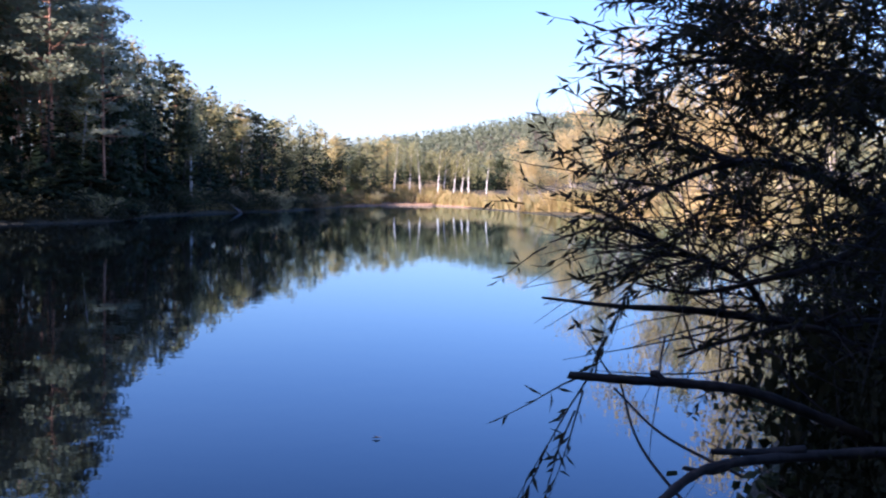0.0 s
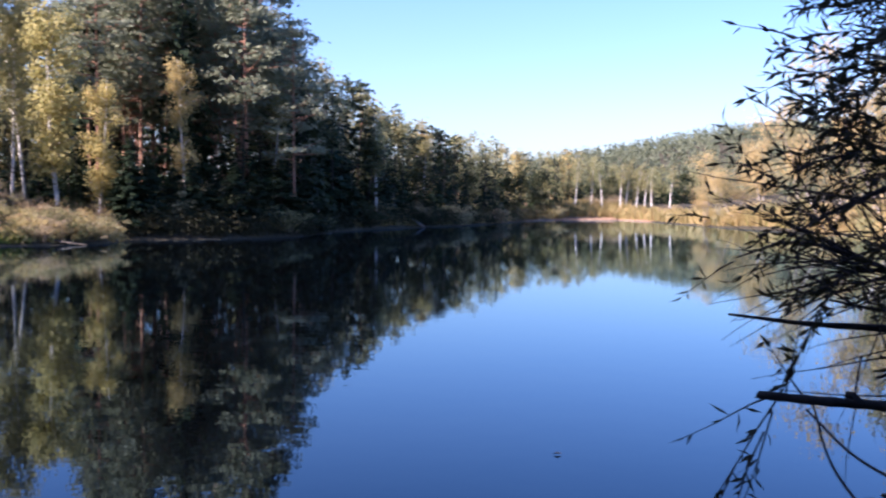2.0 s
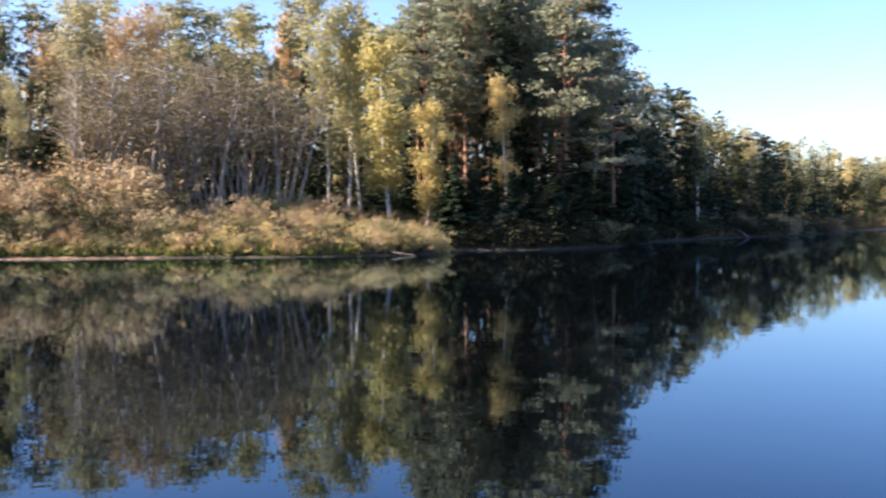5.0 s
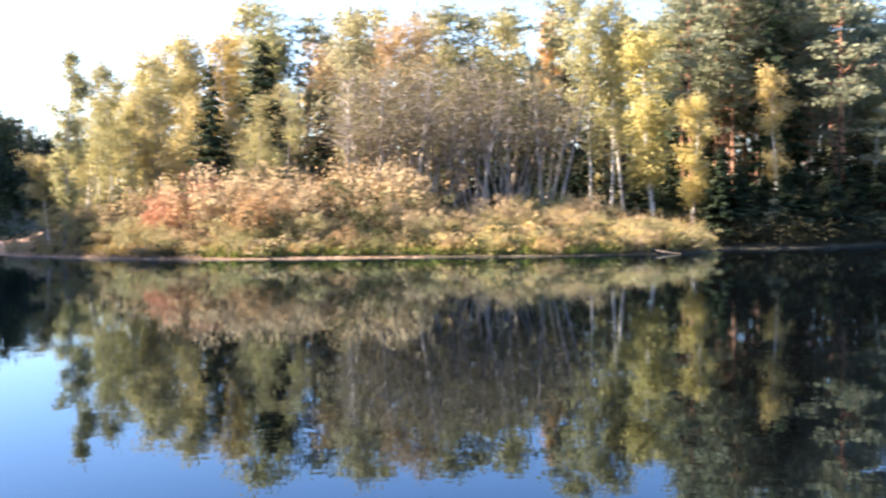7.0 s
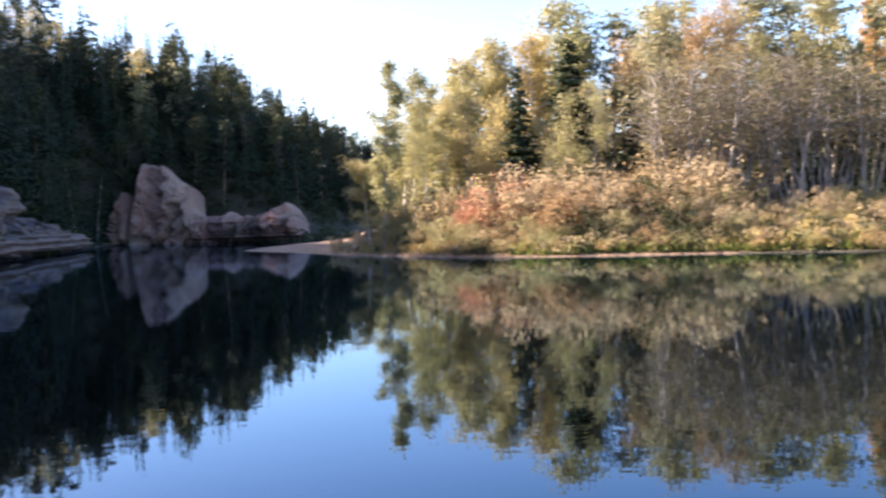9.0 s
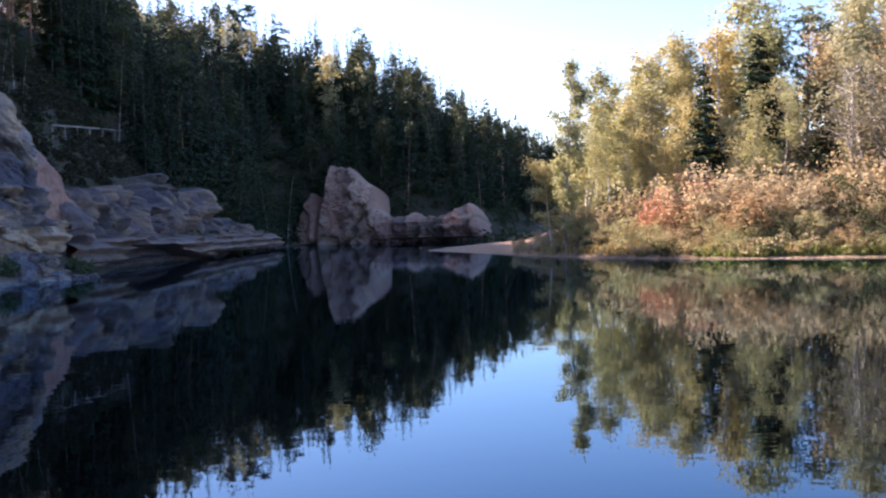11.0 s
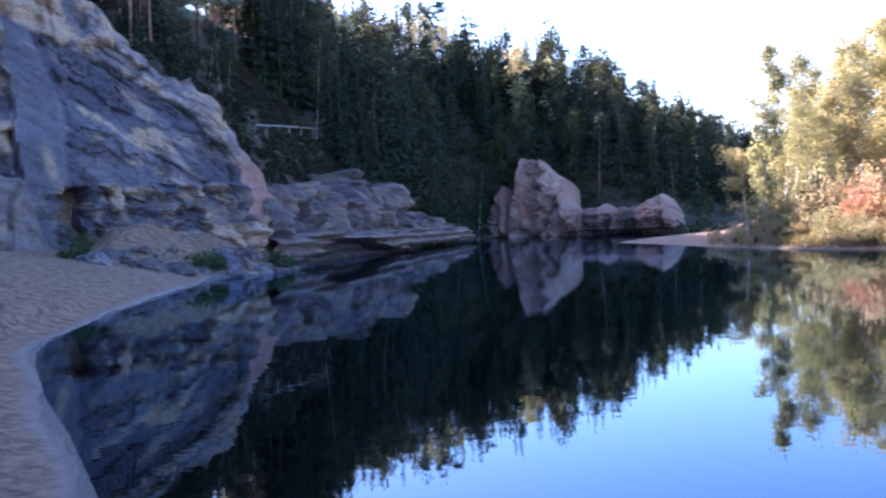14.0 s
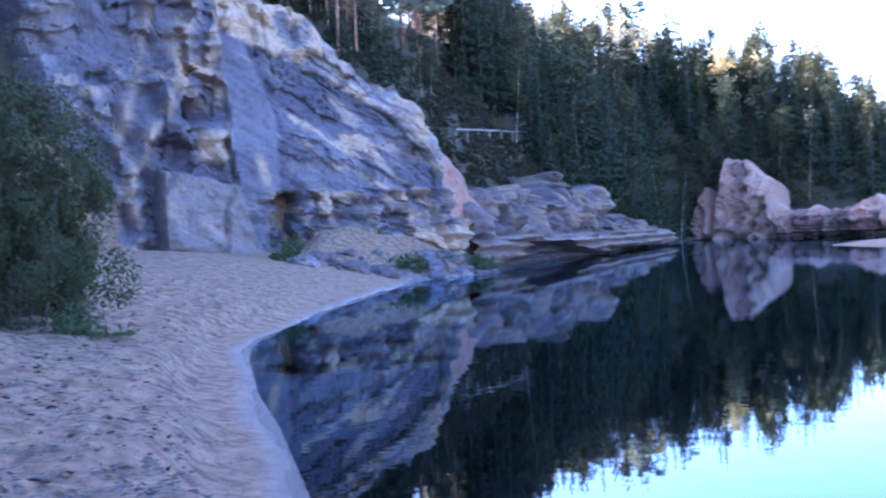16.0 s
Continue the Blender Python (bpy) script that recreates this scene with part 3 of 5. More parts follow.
    return lift, soft, buff, 0.9 * min(1.0, slit), min(1.0, stain)


def ledge_face(a, z, h, s, n1, n2):
    """Thin pale beds at the water with a dark hollow under them, and rounded pillars with cracks set back above."""
    drift = noise.noise((s * 0.12, 5.0, 1.1))
    fine = noise.fractal((s * 0.6, z * 0.6, 4.2), 0.9, 2.1, 4)
    shelf = edge(2.5 + 0.5 * drift + 0.25 * fine, z, 0.25)
    beds = 0.30 * math.sin(z * 7.5 + 1.5 * drift + 0.8 * fine) + 0.45 * noise.cell((s * 0.16, z * 2.1, 2.0)) + 0.3 * fine
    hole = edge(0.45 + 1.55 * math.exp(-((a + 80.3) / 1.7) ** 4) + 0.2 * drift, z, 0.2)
    pillar = noise.noise((s * 0.21 + 0.25 * drift, z * 0.10, 3.0))
    knob = noise.noise((s * 0.47, z * 0.36, 9.0))
    crack = max(0.0, 1 - 6 * abs(pillar)) * edge(z, 2.6, 0.6)
    seam = max(0.0, 1 - 8 * abs(noise.noise((s * 0.09, z * 0.55 + 0.4 * fine, 6.0)))) * edge(z, 2.8, 0.5)
    bulge = 3.4 * abs(pillar) ** 0.7 + 1.5 * abs(knob) + 0.7 * fine + 0.9 * noise.cell((s * 0.3 + 0.4 * fine, z * 0.35 + 0.3 * fine, 5.0)) - 2.2 * crack - 0.35 * seam
    lift = shelf * (1.6 + beds) + (1 - shelf) * (bulge - 1.8) - 2.3 * hole
    buff = shelf * (0.35 + 0.5 * edge(beds, 0.15, 0.5)) * (1 - hole) + (1 - shelf) * 0.8 * edge(knob + fine, 0.25, 0.4)
    # Blotches are stain; the hollow under the beds gets its shade painted in.
    grime_shade = (1 - shelf) * (0.8 * crack + 0.6 * seam + 0.3 * edge(drift, 0.05, 0.3)) + 0.8 * hole
    return lift, 0.5, buff, 0.7 * crack * edge(drift, 0.1, 0.2), min(1.0, grime_shade)


def outcrop_face(a, z, h, s, n1, n2):
    """Steep pink faces with upright joints; thin uneven beds low down beside the tower."""
    fine = noise.fractal((s * 0.5, z * 0.45, 1.7), 0.9, 2.1, 5)
    face = noise.noise((s * 0.16, z * 0.06, 8.0))
    slabs = noise.cell((s * 0.22 + 0.2 * fine, z * 0.12 + 0.2 * fine, 4.0))
    joint = max(0.0, 1 - 9 * abs(noise.noise((s * 0.15 + 0.15 * fine, z * 0.05, 2.0))))
    cleft = math.exp(-((a + 71.58 - 0.02 * z) / 0.12) ** 2)
    bedded = edge(a, -68.3, 0.8) * edge(4.6 + 1.2 * face, z, 0.8)
    beds = 0.5 * noise.cell((s * 0.07, z * 1.1 + 0.25 * fine, 3.0)) + 0.35 * noise.noise((s * 0.05, z * 2.6, 7.0)) + 0.4 * fine
    under = edge(0.9, z, 0.3) * edge(a, -68.6, 0.4)
    lift = 1.5 * face + 0.9 * fine + 1.1 * slabs - 1.0 * joint - 3.0 * cleft + bedded * (0.6 + beds) - 1.8 * under - 0.12 * max(0.0, z - 8)
    buff = (0.25 + 0.65 * edge(face + 0.6 * fine + 0.5 * slabs, 0.25, 0.5)) * (1 - 0.7 * bedded)
    # Upright streaks are stain; undercut and cleft get shade painted in.
    streak = edge(noise.noise((s * 0.55, z * 0.05, 5.5)), 0.12, 0.3)
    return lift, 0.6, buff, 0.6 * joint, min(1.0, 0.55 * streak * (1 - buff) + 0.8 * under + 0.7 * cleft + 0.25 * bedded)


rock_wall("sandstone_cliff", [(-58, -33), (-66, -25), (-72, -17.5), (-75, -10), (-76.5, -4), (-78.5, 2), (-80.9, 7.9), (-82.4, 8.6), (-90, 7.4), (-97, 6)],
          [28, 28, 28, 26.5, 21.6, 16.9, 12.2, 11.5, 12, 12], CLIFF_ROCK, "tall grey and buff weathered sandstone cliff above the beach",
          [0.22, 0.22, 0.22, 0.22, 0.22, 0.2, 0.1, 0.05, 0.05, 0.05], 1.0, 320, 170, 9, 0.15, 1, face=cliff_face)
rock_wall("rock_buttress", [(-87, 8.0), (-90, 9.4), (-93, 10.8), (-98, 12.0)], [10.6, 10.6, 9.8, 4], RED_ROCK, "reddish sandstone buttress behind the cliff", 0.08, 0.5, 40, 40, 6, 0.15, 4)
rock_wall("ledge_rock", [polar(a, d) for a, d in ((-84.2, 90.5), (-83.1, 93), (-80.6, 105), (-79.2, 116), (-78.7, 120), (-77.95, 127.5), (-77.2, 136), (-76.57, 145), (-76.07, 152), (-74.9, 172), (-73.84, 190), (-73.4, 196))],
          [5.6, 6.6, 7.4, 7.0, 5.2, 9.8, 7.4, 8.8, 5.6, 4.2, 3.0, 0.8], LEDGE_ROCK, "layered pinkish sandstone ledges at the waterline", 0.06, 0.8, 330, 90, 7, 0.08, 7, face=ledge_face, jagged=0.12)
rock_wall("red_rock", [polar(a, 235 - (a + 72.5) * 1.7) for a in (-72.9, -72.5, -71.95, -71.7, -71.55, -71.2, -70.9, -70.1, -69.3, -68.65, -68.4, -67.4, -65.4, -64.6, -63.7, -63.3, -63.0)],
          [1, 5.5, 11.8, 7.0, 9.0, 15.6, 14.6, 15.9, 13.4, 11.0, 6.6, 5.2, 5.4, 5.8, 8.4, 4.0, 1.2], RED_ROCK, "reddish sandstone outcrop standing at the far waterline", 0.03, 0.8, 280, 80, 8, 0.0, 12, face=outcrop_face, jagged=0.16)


# ---- trees ----
def limb(rng, start, way, length, bend=0.3, k=5, sag=0.0):
    p, d, pts = np.array(start, float), np.array(way, float), []
    d /= np.linalg.norm(d)
    for _ in range(k):
        pts.append(p.copy())
        d = d + rng.normal(size=3) * bend / k + np.array([0, 0, -sag / k])
        d /= np.linalg.norm(d)
        p = p + d * length / (k - 1)
    return np.array(pts)


def along(pts, s):
    i = np.clip((s * (len(pts) - 1)).astype(int), 0, len(pts) - 2)
    f = (s * (len(pts) - 1) - i)[:, None]
    return pts[i] * (1 - f) + pts[i + 1] * f


def root(name):
    return new(name)


def leafy_tree(name, seed, h, spread, bark, leaf, label, category, count=2400, clear=0.25, lean=0.0, slim=1.0, leaf_size=0.24, stems=1, bare=0.0, radius=0.13, droop=0.35, light=False):
    """A trunk with rising limbs and small loose leaves."""
    rng = np.random.default_rng(seed)
    top, trunk, crown = root(name), Build(), Build()
    spots = []
    for st in range(stems):
        foot = np.array([0, 0, -0.5]) + (rng.normal(size=3) * [0.35, 0.35, 0] if stems > 1 else 0)
        way = np.array([lean + rng.normal() * 0.05 + (rng.normal() * 0.22 if stems > 1 else 0), rng.normal() * 0.05 + (rng.normal() * 0.22 if stems > 1 else 0), 1])
        hh = h * (1 if st == 0 else rng.uniform(0.7, 0.95))
        axis = limb(rng, foot, way, hh + 0.5, 0.18, 9)
        if lean:
            axis[:, 0] -= np.linspace(0, 1, 9) ** 2 * lean * h * 0.7
        trunk.tube(axis, np.linspace(radius, 0.025, 9) * (h / 15), 6)
        nb = int(26 / stems ** 0.6)
        for _ in range(nb):
            s = clear + (1 - clear) * rng.uniform(0, 1) ** 0.9 * 0.97
            p0 = along(axis, np.array([s]))[0]
            a = rng.uniform(0, 2 * np.pi)
            reach = spread * (0.35 + 0.65 * math.sin(math.pi * min(1, (1.02 - s) / (1 - clear + 0.02)) ** slim)) * rng.uniform(0.6, 1.15)
            br = limb(rng, p0, (math.cos(a), math.sin(a), rng.uniform(0.4, 1.3)), reach, 0.5, 5, droop)
            if not light:
                trunk.tube(br, np.linspace(0.045, 0.012, 5) * (h / 15), 4)
            for _ in range(3 if bare == 0 else 4):
                tw = limb(rng, along(br, rng.uniform(0.2, 1, 1))[0], rng.normal(size=3) * [1, 1, 0.6] + [0, 0, 0.35], reach * rng.uniform(0.3, 0.6), 0.6, 4, droop)
                if bare:
                    trunk.tube(tw, np.linspace(0.018, 0.009, 4), 3)
                spots.append(tw)
            spots.append(br)
            spots.append(br)
    k = max(1, int(count / len(spots)))
    at, out = [], []
    for sp in spots:
        c = along(sp, rng.uniform(0.25, 1.0, k))
        off = rng.normal(size=(k, 3)) * [0.36, 0.36, 0.42] * max(0.6, spread / 2.4)
        at.append(c + off)
        out.append(off + (c - [0, 0, c[:, 2].mean()]) * 0.18 + [0, 0, 0.12])
    crown.leaves(np.concatenate(at), leaf_size, leaf_size * 0.75, rng, 0.2, out=np.concatenate(out))
    part("trunk", trunk, bark, top)
    part("crown", crown, leaf, top)
    return tagged(top, label, category)


def pine(name, seed, h, label, count=3400, clear=0.5, light=False, needle=None):
    rng = np.random.default_rng(seed)
    top, trunk, crown = root(name), Build(), Build()
    axis = limb(rng, (0, 0, -0.5), (rng.normal() * 0.03, rng.normal() * 0.03, 1), h + 0.3, 0.06, 9)
    trunk.tube(axis, np.linspace(0.15, 0.035, 9) * (h / 20), 7)
    at = []
    for _ in range(34):
        s = clear + (1 - clear) * rng.uniform(0, 1)
        p0 = along(axis, np.array([s]))[0]
        a = rng.uniform(0, 2 * np.pi)
        reach = (0.7 + 2.7 * (1 - ((s - clear) / (1 - clear)) ** 1.6)) * rng.uniform(0.55, 1.15) * h / 20
        br = limb(rng, p0, (math.cos(a), math.sin(a), rng.uniform(-0.15, 0.35)), reach, 0.35, 5, -0.25)
        if not light:
            trunk.tube(br, np.linspace(0.06, 0.015, 5), 4)
        for _ in range(3):
            k = int(count / 102)
            c = along(br, rng.uniform(0.45, 1.0, 1))[0] + rng.normal(size=3) * [0.35, 0.35, 0.12]
            at.append(c + rng.normal(size=(k, 3)) * [0.42, 0.42, 0.11])
    for _ in range(10):
        s = rng.uniform(0.22, clear)
        a = rng.uniform(0, 2 * np.pi)
        trunk.tube(limb(rng, along(axis, np.array([s]))[0], (math.cos(a), math.sin(a), -0.1), rng.uniform(0.5, 1.3), 0.3, 3, 0.2), [0.03, 0.02, 0.01], 3)
    crown.leaves(np.concatenate(at), 0.75 if light else 0.40, 0.42 if light else 0.17, rng, -0.1, 0.5)
    part("trunk", trunk, PINE_BARK, top)
    part("crown", crown, needle or PINE_NEEDLE, top)
    return tagged(top, label, "pine tree")


def spruce(name, seed, h, label, width=2.4, count=3600, light=False, needle=None, category="spruce tree", bark=None, fine=1.0):
    rng = np.random.default_rng(seed)
    top, trunk, crown = root(name), Build(), Build()
    axis = limb(rng, (0, 0, -0.5), (0, 0, 1), h + 0.4, 0.02, 7)
    trunk.tube(axis, np.linspace(0.18, 0.02, 7) * (h / 16), 6)
    at, ways = [], []
    whorls = int(h * 1.7)
    for i in range(whorls):
        s = 0.08 + 0.91 * i / whorls
        for _ in range(6):
            a = rng.uniform(0, 2 * np.pi)
            reach = (width * (min(1.0, 1.5 * (1 - s)) ** 0.8 if needle else (1 - s) ** 0.85) + 0.12) * rng.uniform(0.65, 1.15)
            br = limb(rng, along(axis, np.array([min(0.99, s + rng.uniform(-0.02, 0.02))]))[0], (math.cos(a), math.sin(a), 0.1), reach, 0.15, 4, 0.55)
            if reach > 1.2 and not light:
                trunk.tube(br, np.linspace(0.03, 0.008, 4), 3)
            k = max(2, int(count / (whorls * 6) * (0.35 + 1.3 * (1 - s))))
            at.append(along(br, rng.uniform(0.15, 1.0, k)) + rng.normal(size=(k, 3)) * ([0.3, 0.3, 0.35] if needle else [0.12, 0.12, 0.10]))
            ways += [0.35 + 0.75 * (1 - s)] * k
    crown.leaves(np.concatenate(at), fine * (0.3 if needle else 0.78 if light else 0.62), fine * (0.22 if needle else 0.42 if light else 0.30), rng, 0.35, 0.3, np.array(ways),
                 np.concatenate(at) * [1, 1, 0] + [0, 0, 0.7])
    part("trunk", trunk, bark or DARK_BARK, top)
    part("crown", crown, needle or SPRUCE_NEEDLE, top)
    return tagged(top, label, category)


def shrub(name, seed, h, spread, leaf, label, count=900, leaf_size=0.16, bark=None):
    """Stems fanning from the foot, with leafy heads of uneven size."""
    rng = np.random.default_rng(seed)
    top, stems, crown = root(name), Build(), Build()
    at, out = [], []
    for _ in range(26):
        a, o = rng.uniform(0, 2 * np.pi), rng.uniform(0.1, 1.0)
        ln = h * rng.uniform(0.45, 1.05) * (1 - 0.3 * o)
        st = limb(rng, (rng.normal() * spread * 0.25, rng.normal() * spread * 0.25, -0.3), (math.cos(a) * o, math.sin(a) * o, 1.0), ln, 0.4, 5, 0.35 * o)
        stems.tube(st, np.linspace(0.022, 0.008, 5) * max(1, h / 3), 3)
        k = count // 26
        head = along(st, rng.uniform(0.55, 1.0, 1))[0]
        way = rng.normal(size=(k, 3))
        way /= np.linalg.norm(way, axis=1)[:, None]
        size = spread * rng.uniform(0.16, 0.34)
        ball = head + way * size * rng.uniform(0.3, 1.0, (k, 1)) ** 0.4 * [1, 1, 0.8]
        low_ = along(st, rng.uniform(0.1, 1.0, k)) + rng.normal(size=(k, 3)) * 0.11 * spread
        pick = rng.uniform(size=(k, 1)) < 0.72
        at.append(np.where(pick, ball, low_))
        out.append(np.where(pick, way, rng.normal(size=(k, 3))) + [0, 0, 0.25])
    pts = np.concatenate(at)
    pts[:, 2] = np.maximum(pts[:, 2], 0.03)
    crown.leaves(pts, leaf_size, leaf_size * 0.62, rng, 0.1, out=np.concatenate(out))
    part("branchwork", stems, bark or TWIG, top)
    part("foliage", crown, leaf, top)
    return tagged(top, label, "shrub")


def put(proto, x, y, turn, size, wide=1.0, group="", sink=0.0, used=set()):
    m = Matrix.Translation((x, y, land_z(x, y) - sink)) @ Matrix.Rotation(turn, 4, "Z") @ Matrix.Diagonal((size * wide, size * wide, size, 1))
    if proto.name not in used:
        used.add(proto.name)
        proto.matrix_basis = m
        ob = proto
        ob["first"] = 1
    else:
        m2 = m @ Matrix.Diagonal((1 / proto.scale[0], 1 / proto.scale[1], 1 / proto.scale[2], 1))
        ob = copy_thing(proto, m2)
    if group:
        ob["group"] = group
    return ob


class Wood:
    """Trees too far off to count, joined into one mesh with bark and leaves."""

    def __init__(self):
        self.build, self.marks, self.mats = Build(), [], []

    def plant(self, proto, x, y, turn, size, wide=1.0):
        m = np.array(Matrix.Translation((x, y, land_z(x, y))) @ Matrix.Rotation(turn, 4, "Z") @ Matrix.Diagonal((size * wide, size * wide, size, 1)))
        for ch in proto.children:
            me = ch.data
            co = np.empty(len(me.vertices) * 3)
            me.vertices.foreach_get("co", co)
            co = co.reshape(-1, 3) @ m[:3, :3].T + m[:3, 3]
            idx = np.empty(len(me.loops), int)
            me.loops.foreach_get("vertex_index", idx)
            if me.materials[0] not in self.mats:
                self.mats.append(me.materials[0])
            fs = idx.reshape(-1, 4)
            self.build.add(co, fs)
            self.marks.append(np.full(len(fs), self.mats.index(me.materials[0])))

    def finish(self, name, label, category="wood"):
        me = self.build.mesh(name, self.mats[0])
        for mt in self.mats[1:]:
            me.materials.append(mt)
        me.polygons.foreach_set("material_index", np.concatenate(self.marks).astype(np.int32))
        return tagged(new(name, me), label, category, kind="stuff")


H0 = 16.0  # nominal height of the tree models
BIRCH_G = [leafy_tree("birch_tree", 20 + i, H0, 2.6, BIRCH_BARK, GOLD, "slender birch with white trunk and golden autumn leaves", "birch tree", 4300, 0.16, 0, 0.9) for i in range(3)]
BIRCH_Y = [leafy_tree("birch_tree", 30 + i, H0, 2.5, BIRCH_BARK, YELLOWGREEN, "tall birch with pale trunk and yellow-green leaves", "birch tree", 4000, 0.30) for i in range(3)]
BIRCH_LEAN = leafy_tree("birch_tree", 39, H0, 2.3, BIRCH_BARK, BRIGHT_GOLD, "leaning birch with white trunk and bright yellow leaves", "birch tree", 6000, 0.14, 0.16, 0.9)
POPLAR = leafy_tree("aspen_tree", 41, H0, 1.9, GREY_BARK, YELLOWGREEN, "slim oval aspen with pale yellow-green leaves", "aspen tree", 7000, 0.12, 0, 0.8)
WHITE_BIRCH = [leafy_tree("birch_tree", 34 + i, H0, 2.2, BIRCH_BARK, YELLOWGREEN, "birch by the water with a bright white trunk", "birch tree", 2200, 0.4, radius=0.24) for i in range(2)]
ORANGE_T = leafy_tree("maple_tree", 43, H0, 1.8, GREY_BARK, ORANGE, "narrow maple with bright orange autumn leaves", "maple tree", 4800, 0.2, 0, 0.7)
RUST_T = leafy_tree("oak_tree", 44, H0, 3.4, GREY_BARK, RUST, "broad oak with rust-brown autumn leaves", "oak tree", 5600, 0.2)
OLIVE_T = leafy_tree("willow_tree", 45, H0, 3.2, GREY_BARK, OLIVE, "bushy willow with dull olive leaves", "willow tree", 6000, 0.08, stems=2)
SILVER_T = leafy_tree("willow_tree", 46, H0, 2.7, GREY_BARK, SILVER, "tall white willow with silvery leaves", "willow tree", 6000, 0.08)
YG_T = leafy_tree("willow_tree", 49, H0, 2.6, GREY_BARK, YELLOWGREEN, "rounded willow with pale yellow-green leaves", "willow tree", 5000, 0.06, stems=2)
TAN_T = [leafy_tree("willow_tree", 47 + i, H0, 4.2, GREY_BARK, SUNNY_TAN, "broad riverside willow with dry tan leaves", "willow tree", 6500, 0.06, stems=2) for i in range(2)]
ALDER = [leafy_tree("alder_tree", 50 + i, 10.0, 2.4, GREY_BARK, ALDER_LEAF, "thin grey alder with several stems and few leaves", "alder tree", 1100, 0.42, stems=3, leaf_size=0.17, radius=0.19) for i in range(3)]
BARE_B = leafy_tree("birch_tree", 55, H0, 2.2, BIRCH_BARK, TAN, "almost leafless birch with fine pinkish twigs", "birch tree", 300, 0.35, bare=1)
PINE = [pine("pine_tree", 60 + i, H0, "tall Scots pine with bare reddish trunk and high crown", 2600, c) for i, c in enumerate((0.42, 0.5, 0.34))]
SPRUCE = [spruce("spruce_tree", 70 + i, H0, "dark green conical spruce with drooping branches", w) for i, w in enumerate((2.5, 3.0, 2.2))]
SOLID = spruce("spruce_tree", 75, H0, "thick dark green spruce among the autumn trees", 3.0, 5600, fine=1.1)
# plainer models for the woods farther off
FAR_DULL = leafy_tree("birch_tree", 140, H0, 2.8, DARK_BARK, DULL, "dull green birch on the shaded hillside", "birch tree", 700, 0.15, light=True, leaf_size=0.6)
FAR_SPRUCE = [spruce("spruce_tree", 170 + i, H0, "dark spruce on the shaded wooded hillside", w, 620, True, fine=1.12) for i, w in enumerate((3.0, 3.5, 2.6))]
MID_SPRUCE = [spruce("spruce_tree", 180 + i, H0, "dark spruce on the shaded wooded hillside", w, 2300, True, fine=0.6) for i, w in enumerate((3.0, 3.5, 2.6))]
MID_DULL = leafy_tree("birch_tree", 141, H0, 2.8, GREY_BARK, DULL, "dull green birch on the shaded hillside", "birch tree", 2000, 0.2, light=True, leaf_size=0.34)
FAR_PINE = [pine("pine_tree", 160 + i, H0, "dark pine on the shaded wooded hillside", 700, 0.3, True, SHADE_PINE) for i in range(2)]
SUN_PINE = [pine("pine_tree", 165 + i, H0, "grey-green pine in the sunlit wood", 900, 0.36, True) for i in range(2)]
FAR_BIRCH = [leafy_tree("birch_tree", 130 + i, H0, 2.8, DARK_BARK, mt, lb, "birch tree", 850, 0.06, light=True, leaf_size=0.5)
             for i, (mt, lb) in enumerate(((YELLOWGREEN, "yellow-green birch in the mixed wood"), (OLIVE, "dull green birch in the mixed wood"), (GOLD, "golden birch in the mixed wood")))]
SHRUB = {k: shrub("shrub", 80 + i, 4.5, 2.9, mt, lb, 2000, 0.21) for i, (k, mt, lb) in enumerate((
    ("tan", TAN, "dry tan shrub on the bank"), ("rust", RUST, "rust-brown autumn shrub on the bank"), ("olive", OLIVE, "olive green willow shrub by the water"),
    ("red", PINKRED, "red-leaved autumn shrub on the bank"), ("gold", GOLD, "golden yellow autumn shrub by the water"), ("yg", YELLOWGREEN, "yellow-green shrub on the river bank"),
    ("dark", DULL, "undergrowth shrub, shade put into its dark green")))}
rng = np.random.default_rng(5)


def stand(proto, az, d, el_top, nominal=H0, wide=1.0, group="", turn=None):
    """A tree whose top reaches the elevation given, as seen from the camera's place."""
    x, y = polar(az, d)
    s = (2.8 + d * math.tan(radians(el_top)) - land_z(x, y)) / nominal
    return put(proto, x, y, rng.uniform(0, 6.28) if turn is None else turn, s, wide / s ** 0.5 if s < 1 else wide, group)


